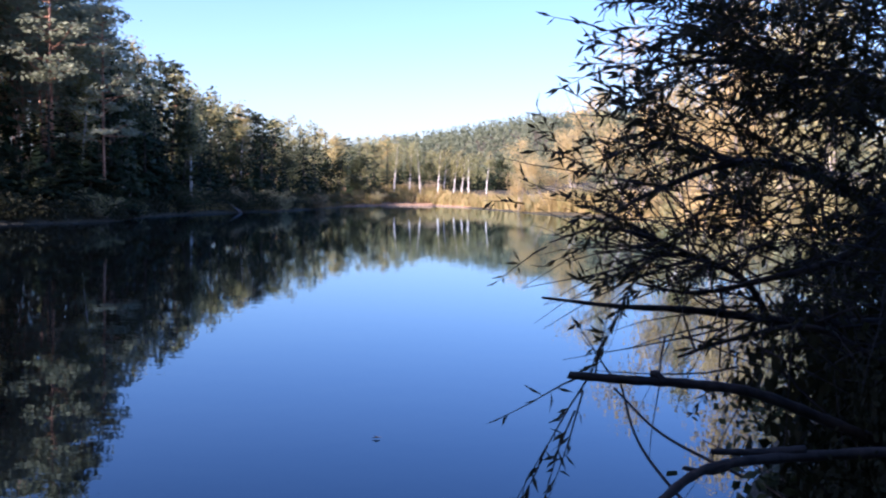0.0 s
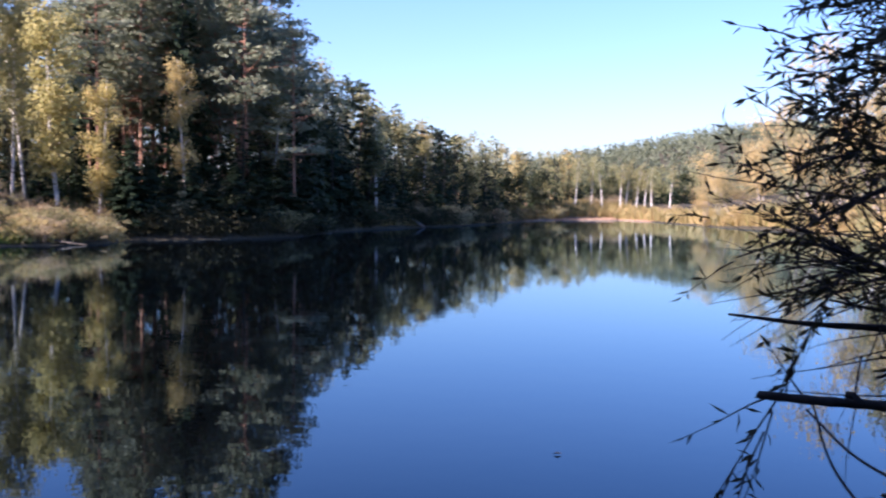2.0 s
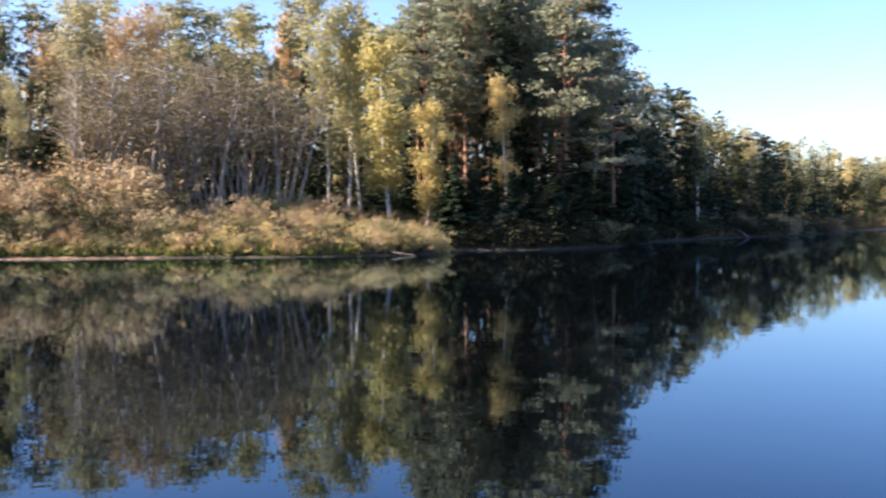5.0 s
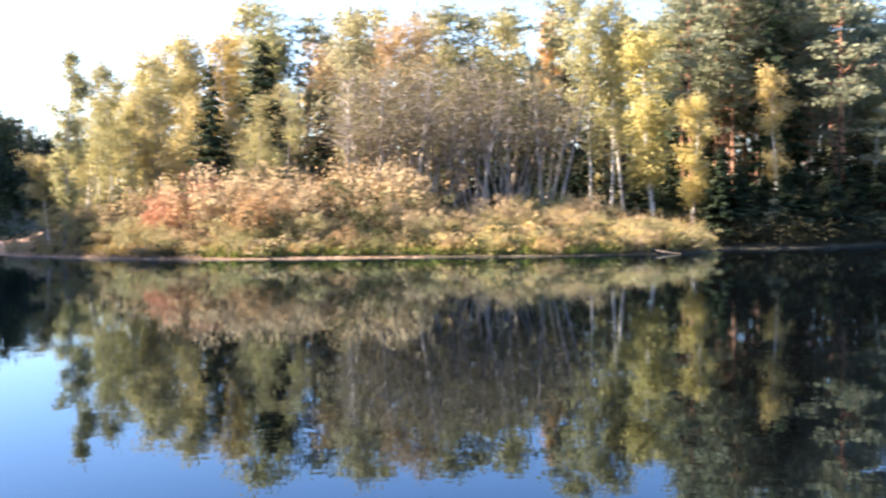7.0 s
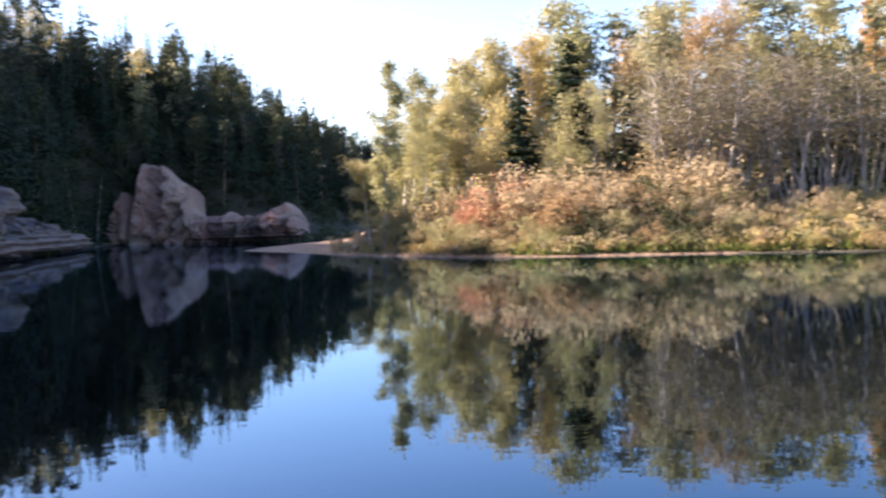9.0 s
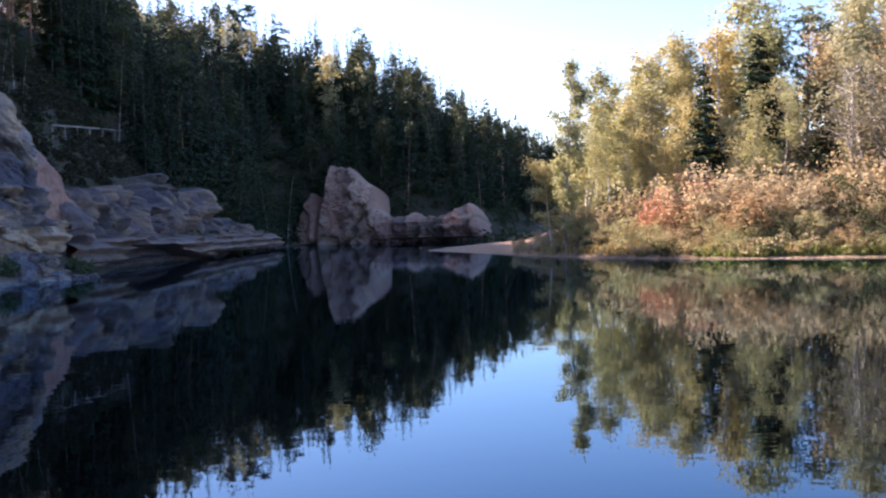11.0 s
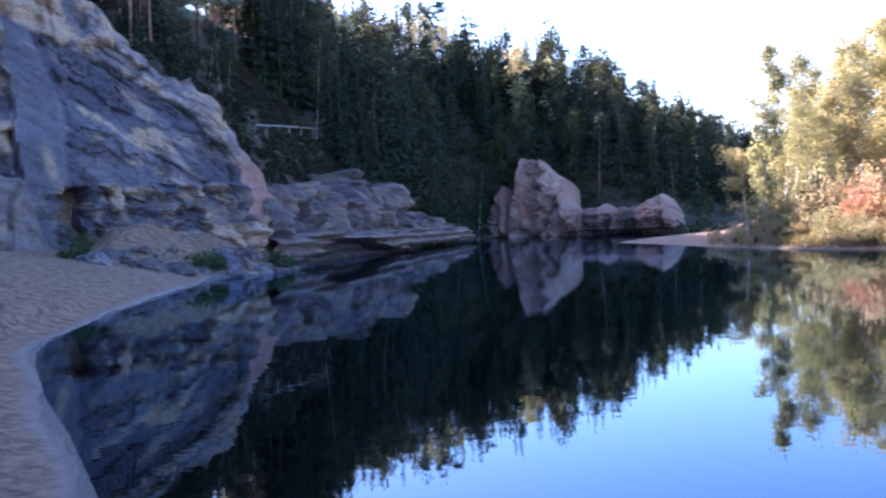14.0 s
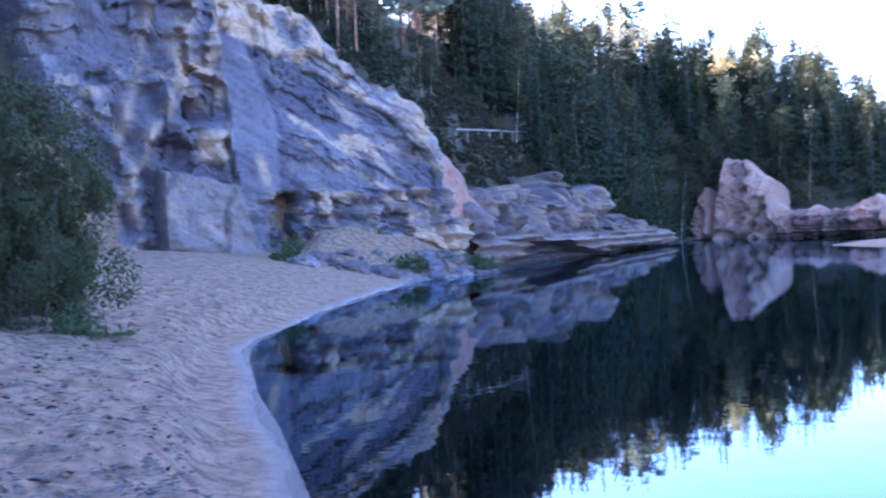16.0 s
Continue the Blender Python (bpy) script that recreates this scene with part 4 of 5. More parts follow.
# trees of the sunlit bank
for kind, az, d, el, wide in (
        (POPLAR, -58.6, 96, 8.2, 1.0), (BIRCH_Y[0], -56.2, 107, 7.5, 1.0), (YG_T, -57.4, 100, 4.6, 1.1), (BIRCH_G[0], -59.3, 101, 3.4, 1.1), (BIRCH_Y[1], -56.9, 103, 5.2, 1.0),
        (BIRCH_Y[0], -55.2, 101, 5.6, 1.1), (BIRCH_Y[2], -53.7, 112, 8.2, 1.0), (BIRCH_G[0], -52.7, 112, 9.7, 0.8), (OLIVE_T, -54.3, 102, 6.2, 1.0), (TAN_T[0], -53.0, 100, 6.6, 0.8),
        (SOLID, -51.4, 98, 8.0, 1.2), (BIRCH_G[1], -50.3, 110, 9.6, 0.9), (OLIVE_T, -49.6, 97, 5.0, 1.0), (BIRCH_Y[2], -48.9, 113, 11.0, 1.0), (SOLID, -48.7, 101, 9.3, 1.75), (OLIVE_T, -49.3, 93, 6.2, 0.9), (YG_T, -47.7, 92, 7.0, 0.8),
        (OLIVE_T, -47.2, 99, 6.6, 0.9), (PINE[2], -46.6, 112, 10.6, 1.2), (SPRUCE[0], -45.6, 99, 6.8, 1.1), (SILVER_T, -44.2, 103, 10.1, 1.0), (BARE_B, -42.6, 120, 11.0, 1.0),
        (RUST_T, -41.0, 110, 10.2, 0.8), (RUST_T, -42.9, 108, 9.6, 0.7), (OLIVE_T, -39.4, 106, 8.6, 0.8), (PINE[2], -38.8, 114, 11.2, 1.1), (BIRCH_Y[0], -36.9, 108, 10.1, 1.1),
        (PINE[2], -35.6, 116, 11.0, 1.1), (ORANGE_T, -34.1, 121, 10.2, 1.1), (PINE[0], -33.0, 118, 11.6, 1.1), (BIRCH_Y[1], -31.9, 95, 11.2, 0.9), (BIRCH_Y[2], -30.9, 96, 11.4, 0.9),
        (BIRCH_Y[0], -30.2, 97, 10.4, 0.9), (BIRCH_LEAN, -28.6, 91, 10.1, 1.35), (BIRCH_LEAN, -26.9, 89, 6.4, 1.0), (SPRUCE[1], -25.2, 92, 3.2, 1.2), (SPRUCE[0], -24.2, 94, 2.4, 1.2),
        (BIRCH_G[0], -22.6, 95, 7.2, 0.8), (SPRUCE[1], -21.2, 96, 2.4, 1.2), (SPRUCE[2], -26.2, 95, 2.6, 1.3), (SPRUCE[1], -19.2, 100, 2.2, 1.3), (BIRCH_Y[2], -18.3, 104, 6.4, 0.9),
        # Dense low spruces added to bring the bank's deep shade to the waterline.
        (SOLID, -25.3, 88.5, 3.4, 1.3), (SOLID, -24.4, 90, 2.2, 1.5), (SOLID, -23.3, 91, 1.6, 1.6), (SOLID, -22.3, 91, 2.4, 1.4), (SOLID, -21.2, 91.5, 1.4, 1.6),
        (SOLID, -20.1, 93, 2.0, 1.5), (SOLID, -19.0, 95, 1.5, 1.6), (SOLID, -17.8, 98, 2.4, 1.4), (SOLID, -16.6, 102, 1.6, 1.5)):
    stand(kind, az, d, el, H0, wide)
for kind, az, d, el in ((BIRCH_Y[1], -55.4, 112, 7.0), (BIRCH_Y[0], -54.6, 115, 7.5), (BIRCH_G[2], -53.2, 116, 8.9), (BIRCH_Y[2], -51.8, 114, 9.0), (BIRCH_G[0], -50.9, 118, 9.8),
                        (BIRCH_Y[0], -47.6, 116, 10.8), (BIRCH_Y[1], -45.3, 117, 10.4), (RUST_T, -44.6, 112, 8.6), (BIRCH_Y[2], -43.4, 116, 10.5), (BIRCH_G[1], -40.1, 118, 10.4),
                        (BIRCH_Y[1], -37.8, 115, 10.3), (BIRCH_Y[0], -57.6, 110, 6.2)):
    stand(kind, az, d, el, H0, 1.3)
for i in range(22):
    az = -44.5 + 10.8 * (i + rng.uniform(0, 1)) / 22
    stand(ALDER[i % 3], az, rng.uniform(89, 96), rng.uniform(6.4, 8.3), 10.0, rng.uniform(1.0, 1.3), "alders on the bank")
# pines of the dark point
for i in range(36):
    az = -27.5 + 10.6 * (i + rng.uniform(0, 1)) / 36
    el = rng.uniform(10.4, 12.8) if az < -18.7 else rng.uniform(8.6, 10.4)
    stand(PINE[i % 3] if rng.uniform() < 0.92 else SPRUCE[i % 3], az, rng.uniform(99, 124), el, H0, 1.05, "pines of the wooded point")
# wood behind the sunlit bank and the point
for i in range(120):
    az = -58 + 41 * (i + rng.uniform(0, 1)) / 120
    el = np.interp(az, (-58, -57, -53, -49, -45, -36, -28, -19, -17), (3.0, 4.5, 6.5, 8.6, 8.8, 9.6, 10.2, 9.6, 7)) * rng.uniform(0.6, 1.05)
    k = rng.choice([0, 1, 2, 0]) if az < -50 else rng.choice(6) if az < -30 else rng.choice([0, 1, 5, 5, 5])
    stand([FAR_BIRCH[0], FAR_BIRCH[1], FAR_BIRCH[2], FAR_SPRUCE[i % 3], FAR_SPRUCE[(i + 1) % 3], SUN_PINE[i % 2]][k], az, rng.uniform(112, 145), el, H0, 1.2, "wood behind the bank")
for i in range(40):
    az = -31.5 + 14.3 * (i + rng.uniform(0, 1)) / 22 if i < 22 else rng.uniform(-44.5, -33.5)
    stand(FAR_SPRUCE[i % 3] if i % 3 else FAR_BIRCH[1], az, rng.uniform(104, 135), rng.uniform(2.6, 5.4), H0, 1.5, "young spruces under the trees")
for i in range(26):
    stand(FAR_SPRUCE[i % 3], -46 + 29 * (i + rng.uniform(0, 1)) / 26, rng.uniform(98, 106), rng.uniform(2.2, 4.6), H0, 1.7, "young spruces under the trees")
# mixed wood along the far reach
for i in range(170):
    az = -17.4 + 22.5 * ((i + rng.uniform(0, 1)) / 170)
    sh = float(np.interp(az, (-17.4, -15, -10.7, -8.9, -6.6, -5, -3, 4), (97, 116, 137, 146, 166, 200, 225, 245)))
    row = i % 4
    el = float(np.interp(az, (-17.4, -16.7, -15.3, -13, -11.2, -8.3, -5.4, -2, 3, 5.5), (7.2, 6.9, 7.0, 5.6, 4.4, 3.5, 3.0, 2.6, 1.9, 1.5)))
    d = sh + (5, 12, 22, 34)[row] * rng.uniform(0.8, 1.3)
    pick = rng.uniform()
    kind = (FAR_DULL if az < -9 else FAR_BIRCH[0]) if pick < 0.22 else FAR_BIRCH[1] if pick < 0.45 else FAR_BIRCH[i % 3] if pick < 0.6 else FAR_SPRUCE[i % 3] if pick < 0.92 else FAR_PINE[i % 2]
    # The low dark front row stands in for shade under the sunlit crowns.
    if row == 0:
        kind = FAR_SPRUCE[i % 3] if pick < 0.6 else FAR_DULL
    low = 0.4 if row == 0 else 0.82
    stand(kind, az, d, el * rng.uniform(low, 1.05), H0, 1.15, "mixed wood along the river")
for az, d, el in ((-12.9, 128, 4.2), (-10.5, 145, 3.4), (-1.2, 221, 2.2), (-0.3, 222, 2.1), (0.0, 223, 1.9), (0.5, 218, 2.0), (1.3, 212, 1.9), (2.2, 205, 1.8), (-2.6, 220, 2.4), (0.9, 216, 1.8), (-1.8, 222, 2.2)):
    stand(WHITE_BIRCH[int(d) % 2], az, d, el, H0, 0.9, "white-stemmed birches by the water")
# woods on the shaded hillside and above the cliff, and a mostly unseen wood added above the beach to shade it
hill_wood, shading_wood = Wood(), Wood()
count = 0
while count < 860:
    if count < 800:
        az, d = rng.uniform(-104, -57.0), rng.uniform(88, 430)
    else:
        az, d = rng.uniform(-205, -104), rng.uniform(26, 140)
    x, y = polar(az, d)
    hd = float(signed(HILL, np.array([x]), np.array([y]))[0])
    if -85.8 < az < -79.6 and d < 150:
        continue
    if not 3 < hd < 58 or (d < 112 and hd < 8 and -100 < az < -83):
        continue
    if rng.uniform() > (80 / (hd + 50)):
        continue
    pick = rng.uniform()
    if -92 < az < -84.5 and pick < 0.45:
        continue
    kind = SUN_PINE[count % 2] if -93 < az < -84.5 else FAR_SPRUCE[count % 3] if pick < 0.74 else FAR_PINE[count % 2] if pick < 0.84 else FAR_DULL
    if d < 165 and az > -104:
        kind = MID_SPRUCE[count % 3] if kind in FAR_SPRUCE else MID_DULL if kind is FAR_DULL else kind
    turn, size, wide = rng.uniform(0, 6.28), rng.uniform(0.78, 1.28), rng.uniform(0.85, 1.15)
    if d < 195 and az > -104:
        put(kind, x, y, turn, size, wide, "woods on the hillside")
    else:
        (hill_wood if az > -104 else shading_wood).plant(kind, x, y, turn, size, wide)
    count += 1
for i in range(230):
    az = -86.5 + 27.5 * (i + rng.uniform(0, 1)) / 230
    ds = np.linspace(120, 430, 156)
    hd = signed(HILL, ds * math.sin(radians(az)), ds * math.cos(radians(az)))
    ok = ds[(hd > 22) & (hd < 62)]
    if not len(ok):
        continue
    d = float(rng.choice(ok))
    el = float(np.interp(az, (-84.2, -79.5, -76.1, -72.3, -70, -66.9, -64.1, -61.3, -59.6), (12.0, 11.6, 11.1, 9.9, 9.0, 7.5, 6.0, 4.3, 3.1))) * rng.uniform(0.9, 0.99)
    x, y = polar(az, d)
    size = min(1.5, max(0.6, (2.8 + d * math.tan(radians(el)) - land_z(x, y)) / H0))
    pick = rng.uniform()
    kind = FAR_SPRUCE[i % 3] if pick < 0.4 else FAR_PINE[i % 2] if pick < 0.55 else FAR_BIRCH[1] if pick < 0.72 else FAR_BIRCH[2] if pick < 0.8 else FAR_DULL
    hill_wood.plant(kind, x, y, rng.uniform(0, 6.28), size, rng.uniform(1.0, 1.3))
for i in range(34):
    if i < 16:
        az = -75.6 + 3.3 * (i + rng.uniform(0, 1)) / 16
        d = float(np.interp(az, (-76, -74.2, -73.2, -72.2), (160, 194, 206, 246))) + rng.uniform(2, 12)
    else:
        az = -68.2 + 6.2 * (i - 16 + rng.uniform(0, 1)) / 18
        d = rng.uniform(244, 258)
    x, y = polar(az, d)
    put(MID_SPRUCE[i % 3] if i % 4 else MID_DULL, x, y, rng.uniform(0, 6.28), rng.uniform(0.5, 0.95), 1.2, "woods on the hillside")
for i in range(30):
    az = -94 + 9 * (i + rng.uniform(0, 1)) / 30
    ds = np.linspace(78, 120, 85)
    ok = ds[signed(HILL, ds * math.sin(radians(az)), ds * math.cos(radians(az))) > 7]
    x, y = polar(az, float(ok[0]) + rng.uniform(0, 14))
    put(MID_SPRUCE[i % 3] if i % 2 else MID_DULL, x, y, rng.uniform(0, 6.28), rng.uniform(0.22, 0.5), 1.3, "woods on the hillside")
hill_wood.finish("hillside_wood", "dark spruce, pine and birch wood covering the shaded ridge")
# More trees out of view, added to keep sun off beach and willow.
for i in range(70):
    shading_wood.plant(FAR_SPRUCE[i % 3] if i % 3 else FAR_DULL, *polar(rng.uniform(-152, -112), rng.uniform(42, 84)), rng.uniform(0, 6.28), rng.uniform(1.3, 1.75), 1.1)
for i in range(22):
    shading_wood.plant(FAR_SPRUCE[i % 3], *polar(rng.uniform(-132, -115), rng.uniform(58, 82)), rng.uniform(0, 6.28), rng.uniform(1.4, 1.8), 1.3)
shading_wood.finish("slope_wood", "mostly unseen wood added on the slope to shade beach and willow")
# tan willows of the far right bank
for az, d, el, wide in ((3.9, 154, 1.7, 1.0), (4.6, 150, 2.2, 0.9), (5.6, 146, 2.7, 1.0), (6.8, 142, 3.4, 1.1), (8.6, 126, 5.2, 1.0), (10.2, 110, 5.0, 1.0), (11.8, 96, 7.2, 0.9), (13.4, 88, 8.4, 0.9),
                        (15.2, 80, 9.8, 0.9), (17.4, 72, 10.5, 0.9), (19.8, 66, 11.5, 0.9), (22.4, 60, 12, 0.9), (12.6, 112, 6.0, 1.0), (16.4, 95, 8.4, 1.0), (19, 90, 9.0, 1.0)):
    stand(TAN_T[int(d) % 2] if d % 3 else OLIVE_T, az, d, el, H0, wide, "willows of the sunny bank")


# ---- shrubs and reeds on the banks ----
def shore_distance(az):
    """How far off the opposite waterline lies in a direction."""
    return float(np.interp(az, (-64, -61.4, -58.9, -54.8, -50, -42, -37, -33, -28.3, -26, -25.5, -22, -19.8, -16.7, -15, -10.7, -8.9, -6.6, -5, -3, -0.7, 1, 2.8, 4.6, 9.6, 14.2, 19, 24.4),
                           (112, 104, 94, 84, 79, 77, 75.5, 75, 77, 79.5, 87, 88, 90, 97, 114, 136, 143, 163, 196, 213, 215, 197, 169, 149, 120, 98, 80, 60)))


# Dark shrubs among these rows stand in for shady hollows between the bushes.
for row, (off0, off1, share, n_) in enumerate(((0.9, 2.6, 0.26, 36), (2.6, 5.0, 0.52, 34), (5.0, 8.5, 0.78, 34), (8.5, 13.0, 1.0, 32), (13.0, 18.0, 1.05, 30))):
    for i in range(n_):
        az = -61 + 35 * (i + rng.uniform(0, 1)) / n_
        hi = float(np.interp(az, (-60, -57, -53.5, -47, -41, -39.5, -26), (2.0, 2.8, 4.6, 5.2, 4.8, 2.3, 1.9))) * max(share, 0.5 if az > -39.5 else 0)
        red = -54.8 < az < -51.0
        if row < 2:
            kinds = ["yg", "olive", "olive", "tan", "rust", "dark"] + (["gold", "gold", "tan"] if az > -37 else ["rust", "olive"])
        else:
            kinds = ["tan", "rust", "olive", "rust", "tan", "rust", "olive", "tan", "dark"] + (["red", "red"] if red else []) + (["gold", "yg"] if az > -39 or az < -55 else [])
        x, y = polar(az, shore_distance(az) + rng.uniform(off0, off1))
        put(SHRUB[str(rng.choice(kinds))], x, y, rng.uniform(0, 6.28), hi / 4.5 * rng.uniform(0.6, 1.4), rng.uniform(0.95, 1.35), "shrubs on the bank")
# Dark bushes at the waterline stand in for shadows under the bank.
for i in range(34):
    az = -55 + 29 * (i + rng.uniform(0, 1)) / 34
    x, y = polar(az, shore_distance(az) + rng.uniform(0.5, 2.4))
    put(SHRUB["dark" if i % 3 else "rust"], x, y, rng.uniform(0, 6.28), rng.uniform(0.16, 0.34), rng.uniform(1.2, 1.7), "low bushes on the bank")
for kind, az, off, size in (("red", -53.9, 8, 0.85), ("red", -53.2, 9, 0.95), ("rust", -52.3, 8, 0.9), ("olive", -55.2, 5, 0.7), ("gold", -56.6, 7, 0.8), ("olive", -50.6, 4, 0.62), ("dark", -49.4, 5, 0.5), ("rust", -48.6, 9, 1.0),
                            ("tan", -47.4, 6, 0.85), ("olive", -46.2, 4, 0.6), ("rust", -45.2, 9, 1.0), ("rust", -44.0, 10, 1.05), ("dark", -43.6, 4, 0.42), ("tan", -42.2, 6, 0.8), ("olive", -40.4, 4, 0.55), ("dark", -57.4, 3, 0.4),
                            ("dark", -52.6, 3, 0.42), ("dark", -39.0, 3, 0.36), ("dark", -36.2, 4, 0.34), ("dark", -33.4, 4, 0.32)):
    put(SHRUB[kind], *polar(az, shore_distance(az) + off), az, size, 1.15, "shrubs on the bank")
for i in range(46):
    az = -43 + 16.5 * rng.uniform()
    x, y = polar(az, shore_distance(az) + rng.uniform(0.8, 9))
    put(SHRUB[str(rng.choice(["tan", "olive", "rust", "tan", "dark", "gold"]))], x, y, rng.uniform(0, 6.28), rng.uniform(0.2, 0.42), 1.6, "low bushes on the bank")
# Mostly dark shrubs here: the bank's shade is put into their colour.
for i in range(60):
    az = -26 + 23 * rng.uniform() ** 0.8
    x, y = polar(az, shore_distance(az) + rng.uniform(0.8, 9))
    put(SHRUB[str(rng.choice(["dark", "dark", "dark", "olive"] if az < -13 else ["dark", "olive", "rust"]))], x, y, rng.uniform(0, 6.28), rng.uniform(0.24, 0.8), 1.4, "undergrowth of the dark bank")
for i in range(28):
    az = -3 + 26 * rng.uniform()
    x, y = polar(az, shore_distance(az) + rng.uniform(2.5, 16))
    put(SHRUB[str(rng.choice(["tan", "gold", "tan", "rust", "yg"]))], x, y, rng.uniform(0, 6.28), rng.uniform(0.27, 0.75), 1.4, "shrubs of the sunny bank")
for i in range(24):
    az = rng.uniform(-83, -63)
    x, y = polar(az, rng.uniform(120, 270))
    hd = float(signed(HILL, np.array([x]), np.array([y]))[0])
    if hd > 3:
        put(SHRUB[str(rng.choice(["dark", "olive", "dark"]))], x, y, rng.uniform(0, 6.28), rng.uniform(0.4, 0.9), 1.3, "undergrowth of the hillside")


def grass_belt(name, mat, label, az0, az1, count_, near, far_, height, width, seed):
    r2 = np.random.default_rng(seed)
    az = r2.uniform(az0, az1, count_)
    d = np.array([shore_distance(a) for a in az]) + near + (far_ - near) * r2.uniform(0, 1, count_) ** 1.3
    x, y = d * np.sin(np.radians(az)), d * np.cos(np.radians(az))
    z = land(x, y)
    ok = z > 0.02
    b = Build()
    b.blades(np.stack([x, y, z - 0.05], -1)[ok], height, width, r2)
    tagged(new(name, b.mesh(name, mat)), label, "grass", kind="stuff")


grass_belt("green_grass", GREENGRASS, "yellow-green grass at the water's edge", -52, -30, 2600, 0.3, 2.6, 0.55, 0.12, 1)
grass_belt("dry_grass", GRASS, "tall dry straw-coloured grass on the bank", -60, -25.8, 1300, 0.6, 3.5, 0.8, 0.12, 2)
grass_belt("reed_bed", GRASS, "sunny straw-coloured reeds on the bank", -4, 24, 12000, 0.5, 16, 1.5, 0.22, 3)
grass_belt("bank_grass", GRASS, "dry grass on the shaded bank", -14, -4, 2500, 0.3, 7, 0.8, 0.16, 4)


def herb_bank(name, mat, label, az0, az1, clumps, near_, far_, tall, seed):
    """Weeds and low herbs in leafy tufts, too many to count."""
    r2 = np.random.default_rng(seed)
    b = Build()
    for _ in range(clumps):
        az = r2.uniform(az0, az1)
        x, y = polar(az, shore_distance(az) + near_ + (far_ - near_) * r2.uniform() ** 1.4)
        hgt, k = tall * r2.uniform(0.5, 1.4), 70
        v = r2.uniform(0, 1, k)
        rad = hgt * (0.25 + 0.75 * np.sqrt(np.maximum(0, 1 - v * v))) * np.sqrt(r2.uniform(0, 1, k)) * 0.9
        a = r2.uniform(0, 6.28, k)
        b.leaves(np.stack([x + np.cos(a) * rad, y + np.sin(a) * rad, land_z(x, y) + hgt * v], -1), 0.26, 0.14, r2, -0.2)
    tagged(new(name, b.mesh(name, mat)), label, "weeds", kind="stuff")


herb_bank("tan_weeds", TAN, "dry tan weeds on the sunlit bank", -61.5, -25.8, 90, 0.8, 15, 0.9, 11)
herb_bank("olive_weeds", OLIVE, "olive green weeds on the sunlit bank", -60, -25.8, 80, 0.6, 12, 0.8, 12)
herb_bank("gold_weeds", GOLD, "yellow weeds on the sunlit bank", -40, -25.7, 40, 0.6, 9, 1.0, 13)
herb_bank("shore_weeds", YELLOWGREEN, "yellow-green weeds at the water's edge", -52, -27, 80, 0.4, 3, 0.6, 14)


def undergrowth(name, mat, label, spots, tall, leaf, seed, k=60):
    """Leafy tufts of brushwood at the places given."""
    r2 = np.random.default_rng(seed)
    b = Build()
    for x, y in spots:
        hgt = tall * r2.uniform(0.5, 1.4)
        v = r2.uniform(0, 1, k)
        rad = hgt * (0.3 + 0.7 * np.sqrt(1 - v * v)) * np.sqrt(r2.uniform(0, 1, k))
        a = r2.uniform(0, 6.28, k)
        b.leaves(np.stack([x + np.cos(a) * rad, y + np.sin(a) * rad, land_z(x, y) + hgt * v], -1), leaf, leaf * 0.55, r2, -0.1)
    tagged(new(name, b.mesh(name, mat)), label, "undergrowth", kind="stuff")


spots = []
while len(spots) < 620:
    az, d = rng.uniform(-86, -59), rng.uniform(98, 300)
    hd = float(signed(HILL, np.array([polar(az, d)[0]]), np.array([polar(az, d)[1]]))[0])
    if 1.5 < hd < 28 and not (-86 < az < -79.8 and d > 112):
        spots.append(polar(az, d))
for i in range(90):
    az = rng.uniform(-78, -72.6)
    spots.append(polar(az, float(np.interp(az, (-78, -75.5, -74.2, -72.6), (132, 160, 190, 236))) + rng.uniform(2, 16)))
low = [polar(rng.uniform(-86, -79.8), rng.uniform(108, 150)) for _ in range(900)]
low += [polar(rng.uniform(-80.2, -74.5), rng.uniform(128, 190)) for _ in range(420)]
low += [polar(rng.uniform(-97, -85), rng.uniform(86, 120)) for _ in range(420)]
for i in range(40):
    az = rng.uniform(-64.2, -59)
    spots.append(polar(az, rng.uniform(214, 236)))
spots += [polar(rng.uniform(-74, -61.5), rng.uniform(238, 285)) for _ in range(260)]
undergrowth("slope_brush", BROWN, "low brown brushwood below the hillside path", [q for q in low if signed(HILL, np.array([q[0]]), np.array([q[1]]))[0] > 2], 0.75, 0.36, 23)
undergrowth("hillside_brush", DULL, "dark brushwood under the trees of the hillside", spots, 2.2, 0.75, 21)
# Brush in near-black brown: the deep shade of this bank is its colour.
spots = []
for i in range(420):
    az = rng.uniform(-25.9, -4)
    spots.append(polar(az, shore_distance(az) - 0.1 + 8 * rng.uniform() ** 1.7))
undergrowth("bank_brush", BROWN, "brushwood on the bank, the shade put into its dark brown", spots, 1.4, 0.24, 22, 110)


